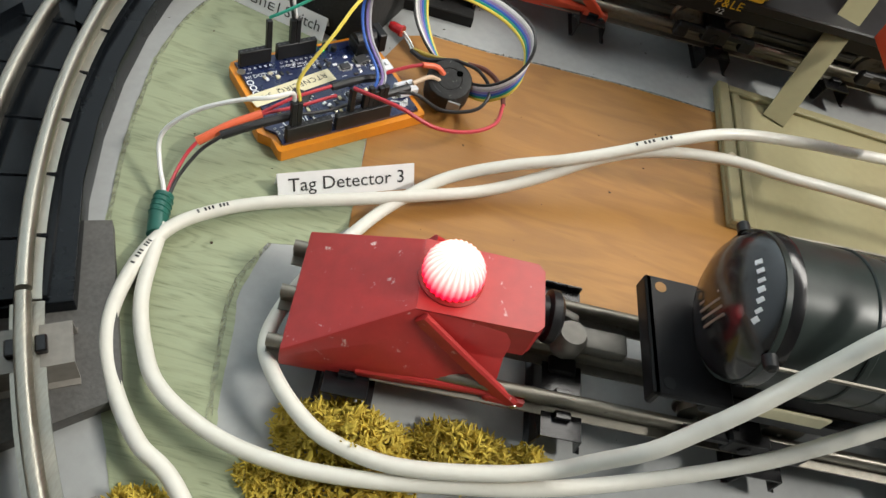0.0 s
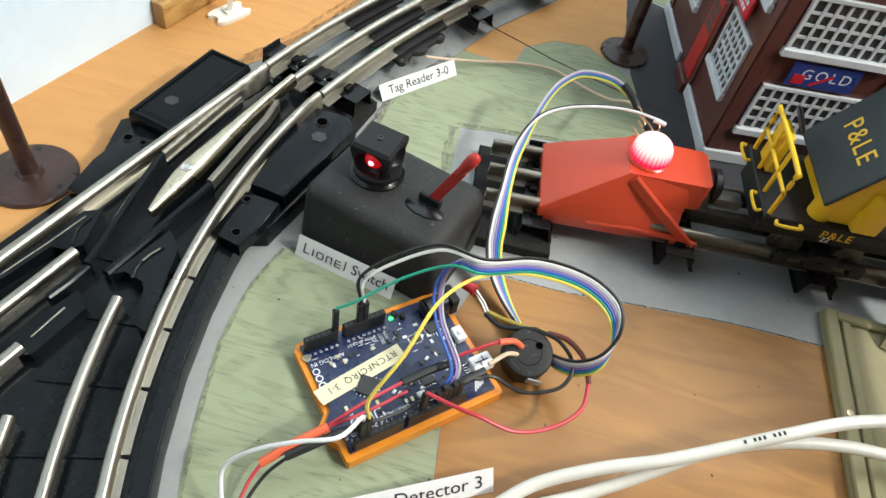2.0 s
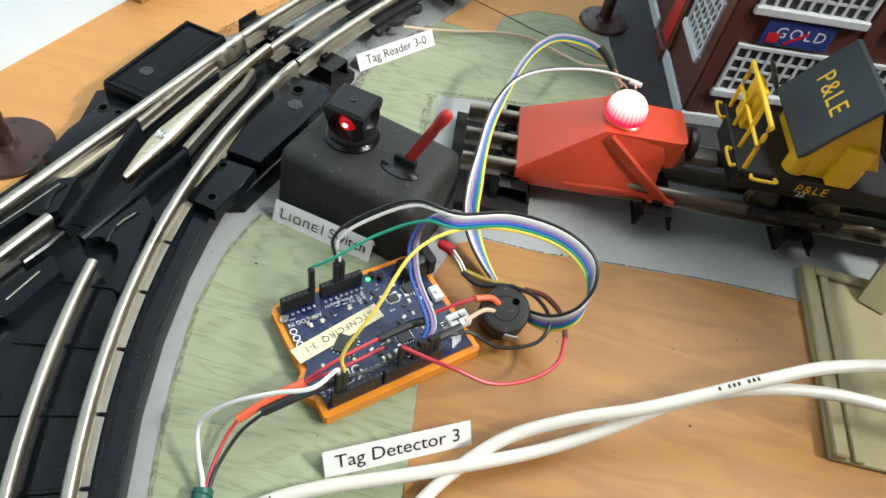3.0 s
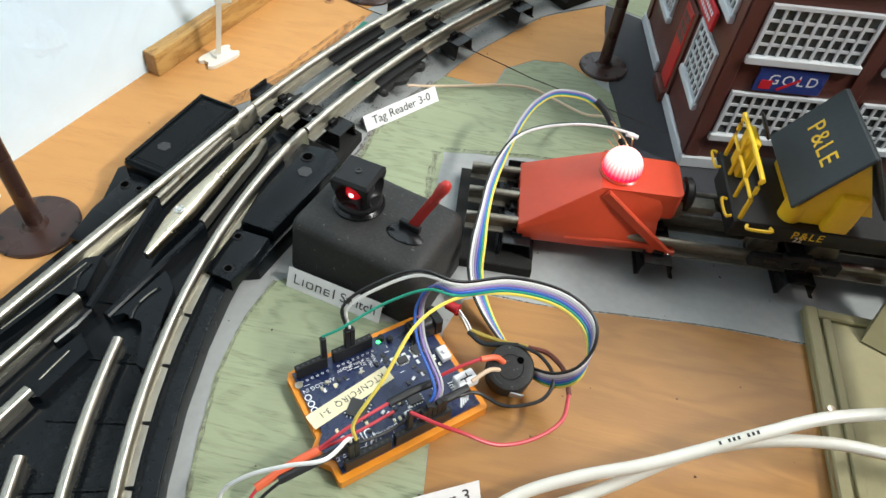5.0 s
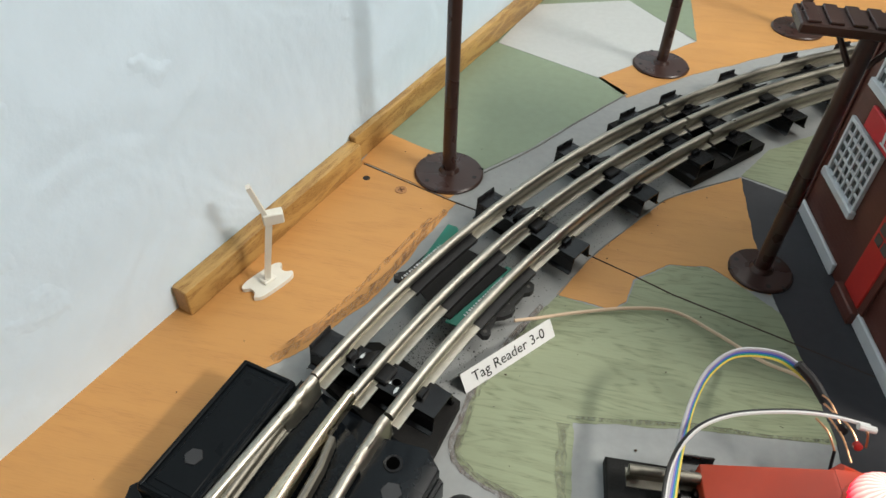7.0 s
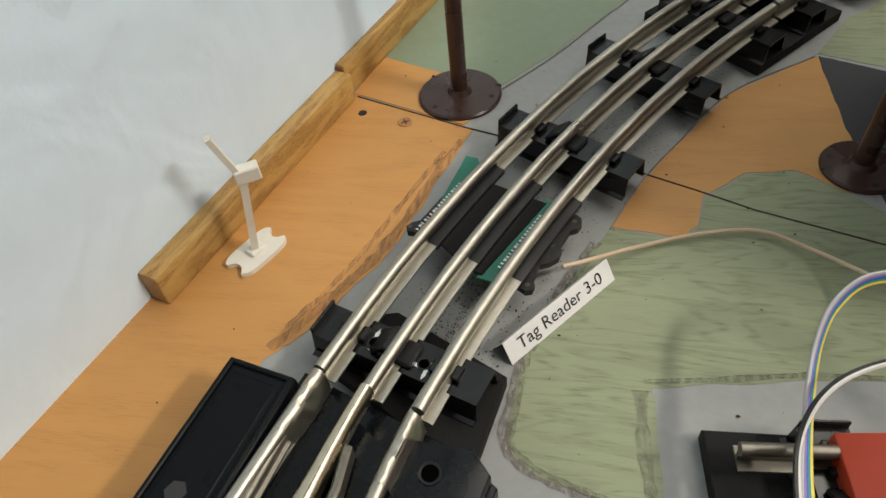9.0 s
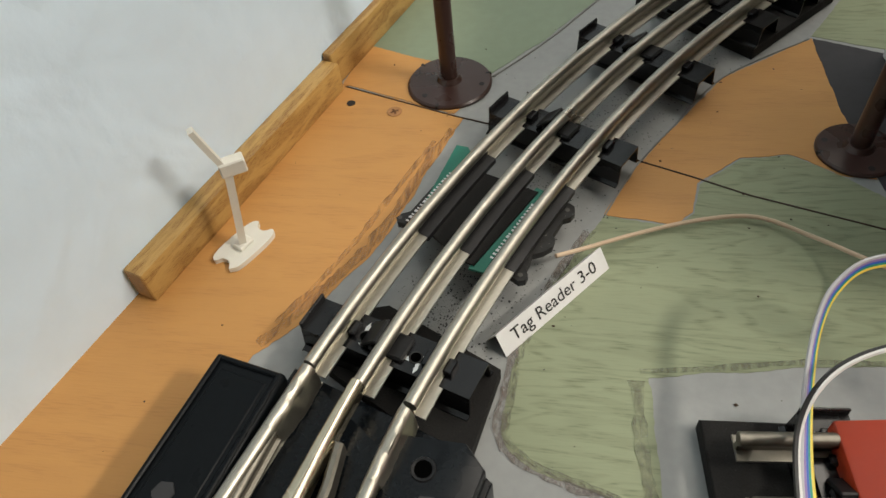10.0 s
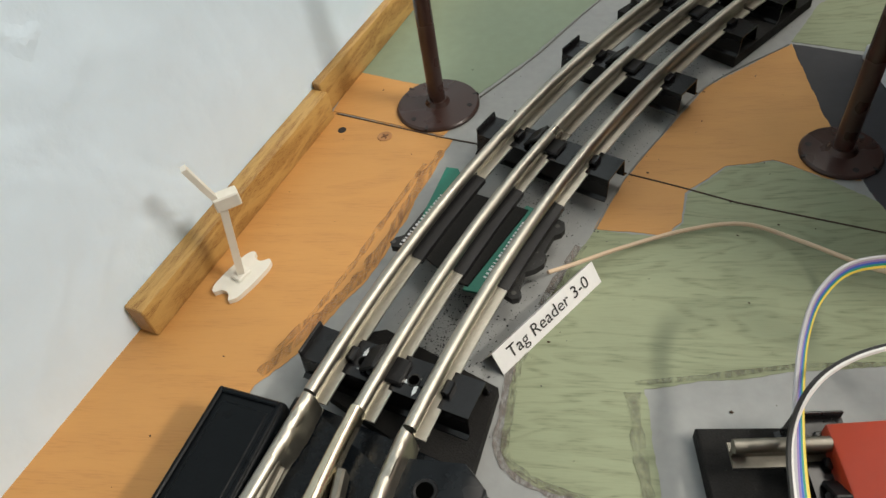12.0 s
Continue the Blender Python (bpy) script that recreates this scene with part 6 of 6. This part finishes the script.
def coupler(parent, x, z=10):
    c = part("coupler", joined(box(x - 22, x, -4.5, 4.5, z - 3, z + 3, 1.2, 2), put(turned([(5, -5), (6.5, -2), (6.5, 4), (5, 7), (0, 7)], 16), pose(x - 23, -2, z)), put(box(-9, 3, 3, 7, -5, 5, 1.6, 2), pose(x - 24, 2, z, 0, 0, -18))),
             mat("cast_metal", (0.17, 0.16, 0.14), 0.5, metal=0.3, vary=0.25, grain=300, bump=0.2), parent, "dull cast metal knuckle coupler")
    part("knuckle", put(box(-5, 2, -2.4, 2.4, -4.5, 4.5, 1.2, 2), pose(x - 31, 4.6, z, 0, 0, -35)), old_steel, c)
    return c


# ---- tank car ----
tank = thing("tank_car", 158.5, -67.5, RAIL_TOP - 6.5, 4.0, "black and gunmetal model tank car on the siding", "tank car")
part("tank", put(turned([(26, 10), (26, 52), (25.7, 52.4), (25.7, 53), (26, 53.4), (26, 96), (25.7, 96.4), (25.7, 97), (26, 97.4), (26, 200), (0, 202)], 56), pose(9, 0, 54, 0, 90, 0)), boiler_grey, tank, "gunmetal cylinder with seam rings")
cap = part("end_cap", put(turned([(0, 0), (8, 0.6), (16, 2.6), (22, 6.0), (25.4, 10), (26.6, 14), (26.6, 16), (0, 16)], 56), pose(9, 0, 54, 0, 90, 0)), mat("gloss_black", (0.008, 0.008, 0.009), 0.16, vary=0.15, grain=200, bump=0.02, coat=0.5), tank, "gloss black domed end")
marks = []
for k in range(7):
    phi = radians(84 + 9 * k)
    out = Vector((-0.87, 0.493 * math.cos(phi), 0.493 * math.sin(phi)))
    at = Matrix.Translation(Vector((14.15, 20.5 * math.cos(phi), 54 + 20.5 * math.sin(phi)))) @ out.to_track_quat("Z", "Y").to_matrix().to_4x4()
    marks.append(put(box(-1.0 + 0.25 * (k % 3), 0.8, -1.2, 1.2, -0.4, 0.3), at))
part("marking", joined(*marks), silk, cap, "white unreadable number")
part("small_print", joined(*[put(box(-0.4, 0.4, -0.45, 0.45, -6, 6), Matrix.Translation((9.5 + 0.2 * abs(i), -2 + 3.0 * i, 53)) @ Matrix.Rotation(radians(8), 4, "X")) for i in range(-2, 2)]), mat("faded_print", (0.20, 0.14, 0.11), 0.6), cap)
deck = part("frame", joined(box(4, 220, -13, 13, 16, 26, 1, 1), box(0, 30, -25, 25, 26, 28.5, 0.8, 1), box(0, 3, -25, 25, 20, 28.5, 0.8, 1)), train_black, tank, "black end platform and centre beam")
for sgn in (-1, 1):
    part("rivet_hole", put(turned([(2.3, 0), (2.3, 0.15), (0, 0.15)], 16), Matrix.Translation((6, sgn * 20, 28.5))), tan_paint if sgn > 0 else ink, deck)
    part("handrail", cord([(20, sgn * 27, 62), (80, sgn * 28, 64), (200, sgn * 28, 64)], 0.8, 6), old_steel, tank)
    part("hand_bracket", put(turned([(2.4, 0), (2.2, 4), (1.2, 5), (0, 5)], 12), Matrix.Translation((20, sgn * 24, 63)) @ Matrix.Rotation(radians(-90 * sgn), 4, "X")), train_black, tank)
    part("side_sill", box(20, 220, sgn * 22 - 2, sgn * 22 + 2, 20, 28, 0.8, 1), train_black, tank)
    part("label_plate", box(30, 62, sgn * 25 - 0.6, sgn * 25 + 0.6, 28, 35, 0.4, 1), masking, tank, "cream printed plate along the sill")
for x in (42, 88, 150):
    part("band", put(turned([(26.3, -1.4), (26.7, -1), (26.7, 1), (26.3, 1.4)], 56), pose(9 + x, 0, 54, 0, 90, 0)), boiler_grey, tank)
part("dome", put(turned([(11, 0), (11, 10), (9, 13), (0, 14)], 28), Matrix.Translation((100, 0, 78))), boiler_grey, tank)
truck(tank, 46)
truck(tank, 180)
coupler(tank, -2, 12)

# ---- work caboose ----
cab = thing("work_caboose", 165.5, 190.5, RAIL_TOP - 5, 4.5, "black and yellow model work caboose on the siding", "caboose")
part("deck", joined(box(0, 210, -28, 28, 27, 33, 0.8, 1), box(2, 208, -22, 22, 16, 27, 0.8, 1)), train_black, cab)
cabin = part("cabin", box(30, 62, -23, 23, 33, 52, 0.8, 1), yellow_paint, cab, "yellow cabin walls")
part("gable_wall", put(prism([(28, 45), (66, 45), (47, 80)], -0.8, 0.8, 0.2, 1), Matrix.Translation((0, -23.6, 0)) @ Matrix.Rotation(radians(90), 4, "X")), yellow_paint, cabin)
part("gable_wall", put(prism([(28, 45), (66, 45), (47, 80)], -0.8, 0.8, 0.2, 1), Matrix.Translation((0, 23.6, 0)) @ Matrix.Rotation(radians(90), 4, "X")), yellow_paint, cabin)
part("tank_box", put(turned([(6, 0), (6, 12), (5, 13), (0, 13)], 18), pose(30, -18, 33, 0, 0, 0)), yellow_paint, cabin)
part("tank_box", box(44, 58, -28, -20, 33, 58, 1.6, 2), yellow_paint, cabin)
slope = []
for sgn in (-1, 1):
    q = Matrix.Translation((47, 0, 84)) @ Matrix.Rotation(radians(sgn * 57), 4, "Y")
    slope.append(part("roof_panel", put(box(0 if sgn > 0 else -44, 44 if sgn > 0 else 0, -28, 28, -1.1, 1.1, 0.6, 1), q), roof_black, cab, "dark roof panel with yellow lettering"))
q = Matrix.Translation((47, 0, 84)) @ Matrix.Rotation(radians(-57), 4, "Y") @ Matrix.Translation((-20, 1, 1.25)) @ Matrix.Rotation(radians(-90), 4, "Z")
lettering("P&LE", 13.5, yellow_paint, slope[0], q, depth=0.1, spread=1.15)
lettering("P&LE", 7.2, yellow_paint, cab, Matrix.Translation((40, -28.2, 28.5)) @ Matrix.Rotation(radians(90), 4, "X"), depth=0.1, spread=1.15)
lettering("22", 5.0, silk, cab, Matrix.Translation((40, -22.6, 20)) @ Matrix.Rotation(radians(90), 4, "X"), depth=0.1)
rail_ = part("end_railing", cord([(3, 25, 33), (3, 25, 58), (3, 23, 61), (3, -23, 61), (3, -25, 58), (3, -25, 33)], 1.3, 8, 6), yellow_paint, cab, "yellow end railing")
for y in (-9, 9):
    part("rail_post", rod((3, y, 33), (3, y, 61), 1.2, 8), yellow_paint, rail_)
part("rail_bar", rod((3, -24, 47), (3, 24, 47), 1.0, 8), yellow_paint, rail_)
part("ladder_box", box(5, 10, 6, 22, 33, 58, 0.8, 1), yellow_paint, cab)
part("brake_wheel", put(turned([(7, -0.8), (8, 0), (7, 0.8), (5.5, 0.8), (5.5, -0.8)], 24), pose(12, 17, 62, 0, 60, 0)), train_black, cab)
for x, y in ((-1.5, 20), (-1.5, -18), (12, -29.5)):
    along = (0, 6, 0) if x < 0 else (6, 0, 0)
    a, d = Vector((x, y, 33)), Vector(along)
    out = Vector((-3, 0, 0)) if x < 0 else Vector((0, -3, 0))
    part("grab_iron", cord([a - d, a - d + out, a + d + out, a + d], 0.9, 6, 4), yellow_paint, cab)
truck(cab, 44)
truck(cab, 165)
coupler(cab, 0, 14)

# ---- trestle ----
trestle = thing("trestle_tower", 224.5, 43, 0.4, 90, "olive plastic trestle base with a raised rim and brace", "trestle")
part("base", box(0, 114, -150, 0, 0, 3.0, 0.6, 1), olive_plastic, trestle)
part("rim", box(0, 114, -7, 0, 2.8, 7, 0.8, 1), olive_plastic, trestle)
part("rim", box(0, 114, -15, -10, 2.8, 5, 0.6, 1), olive_plastic, trestle)
part("rim", box(108, 114, -150, -7, 2.8, 6, 0.8, 1), olive_plastic, trestle)
part("brace", swept([(97, -37, 2), (150, -62, 62), (204, -86, 122)], [(-7, -3.0), (7, -3.0), (7, 3.0), (-7, 3.0)]), olive_plastic, trestle, "slanting olive brace")
part("screw", put(turned([(2.4, 0), (2.0, 1.0), (0, 1.2)], 14), Matrix.Translation((48, -3.5, 7))), brass, trestle)
# upper part is added out of view, to shade the plywood and trestle base
part("red_panel", box(20, 120, -71, -65, 58, 200, 0.8, 1), red_new, trestle, "red side panel of the tower, heightened out of view for its shadow")

# ---- white cables ----
def cable(pts, label, prints=()):
    t = thing("white_cable", label=label, category="cable", group="white cables")
    path = spline(pts, 14)
    part("jacket", swept(path, ring_profile(2.85, 14)), cable_white, t)
    for k0 in prints:
        bars = []
        for i in range(9):
            q, d = path[k0 + i], (path[k0 + i + 1] - path[k0 + i])
            if i % 4 == 3:
                continue
            m = Matrix.Translation(q) @ d.to_track_quat("X", "Z").to_matrix().to_4x4()
            ln = d.length * 0.36
            bars.append(put(box(-ln, ln * 0.4, -0.8, 0.8, 2.65, 2.93), m))
        part("printed_bars", joined(*bars), ink, t, "black unreadable print")
    return t


cable([(420.7, 112, 36), (295.7, 86, 38), (248.4, 76.3, 40), (206.5, 63.4, 42), (178.5, 51.6, 38), (152.7, 40.9, 30), (129, 31.2, 24), (103.2, 22.6, 18), (79.6, 11.8, 12), (63.4, -2.2, 8), (50.5, -18.3, 5), (38.7, -43, 6), (30.1, -72, 14), (26.9, -93.5, 13), (35.5, -109.3, 18), (49.5, -121.2, 18), (62.4, -126.5, 18), (82.8, -128.7, 19), (112.9, -124.4, 22), (133.3, -119.4, 26), (145.2, -117.2, 38), (157, -115.1, 51), (167.7, -109.7, 61), (177.4, -104.3, 71), (187.1, -97.8, 80), (196.8, -91.4, 91), (205.4, -86, 103), (233.4, -70, 135)], "thick white cable passing round the bumper", (58,))
cable([(421.8, 62.3, 28), (296.8, 61.3, 30), (244.1, 58.1, 31), (207.5, 57, 31), (172, 49.5, 29), (145.2, 38.7, 24), (118.3, 23.7, 14), (94.6, 10.8, 9), (71, -1.1, 9), (38.7, -15.1, 8), (9.7, -26.9, 7), (-8.6, -36.6, 6), (-23.7, -50.5, 6), (-30.1, -65.6, 5), (-31.2, -87.1, 5), (-26.9, -105.4, 5), (-16.1, -122.6, 5), (0, -139.4, 10), (19.4, -152.3, 10), (63.4, -201.3, 10)], "thick white cable lying in a loop beside the turnout", (154, 180))
cable([(-29, -52.7, 5), (-26.9, -67.7, 5), (-22.6, -87.1, 5), (-14, -104.3, 5), (-1.1, -120.1, 10), (21.5, -130.8, 10), (46.2, -135.1, 12), (73.1, -134.1, 14), (103.2, -128.7, 14), (132.3, -123.3, 17), (172, -110.8, 20), (205.4, -101.1, 36), (223.7, -94.6, 52), (238.7, -88.2, 63), (307.7, -57.2, 105)],
      "thick white cable leaving the green tube")


# ---- moss ----
def moss(x, y, w, d, h, count, seed):
    rnd = random.Random(seed)
    bm = bmesh.new()
    for k in range(count):
        a, r = rnd.uniform(0, 2 * math.pi), math.sqrt(rnd.random())
        lump = 0.55 + 0.45 * noise.noise(Vector((math.cos(a) * 1.7, math.sin(a) * 1.7, seed)))
        px, py = r * w * math.cos(a) * (0.8 + 0.4 * lump), r * d * math.sin(a) * (0.8 + 0.4 * lump)
        pz = rnd.uniform(0, 1) * h * max(0.12, 1 - r * r) * (0.7 + 0.6 * lump)
        p = Vector((px, py, pz))
        way = Vector((rnd.gauss(0, 1) + px / w, rnd.gauss(0, 1) + py / d, rnd.gauss(0.5, 0.9))).normalized()
        pts = [p]
        for s in range(3):
            way = (way + Vector((rnd.gauss(0, 0.6), rnd.gauss(0, 0.6), rnd.gauss(0.1, 0.6)))).normalized()
            pts.append(pts[-1] + way * rnd.uniform(1.0, 2.0))
        thick = rnd.uniform(0.35, 0.62)
        side = way.cross(Vector((0.3, 0.2, 1))).normalized()
        up = side.cross(way).normalized()
        rings = [[bm.verts.new(q + side * math.cos(b) * thick * f + up * math.sin(b) * thick * f) for b in (0, 2.1, 4.2)] for q, f in zip(pts, (1, 1.1, 0.9, 0.5))]
        for u, v in zip(rings, rings[1:]):
            for i in range(3):
                bm.faces.new((u[i], u[(i + 1) % 3], v[(i + 1) % 3], v[i]))
        bm.faces.new(rings[-1])
    ob = part("moss_clump", bm, moss_mat, smooth=60)
    ob.location = V(x, y, 0.3)
    return tagged(ob, "yellow-green dried moss clump on the grey ground", "moss", "moss clumps", kind="stuff")


moss(63, -119, 24, 13, 20, 2400, 3)
moss(65, -138, 34, 11, 7, 1700, 4)
moss(106.5, -113, 20, 10, 15, 1300, 5)
moss(132, -109, 6, 5, 11, 260, 6)
moss(6.5, -157.5, 9, 7, 9, 350, 7)
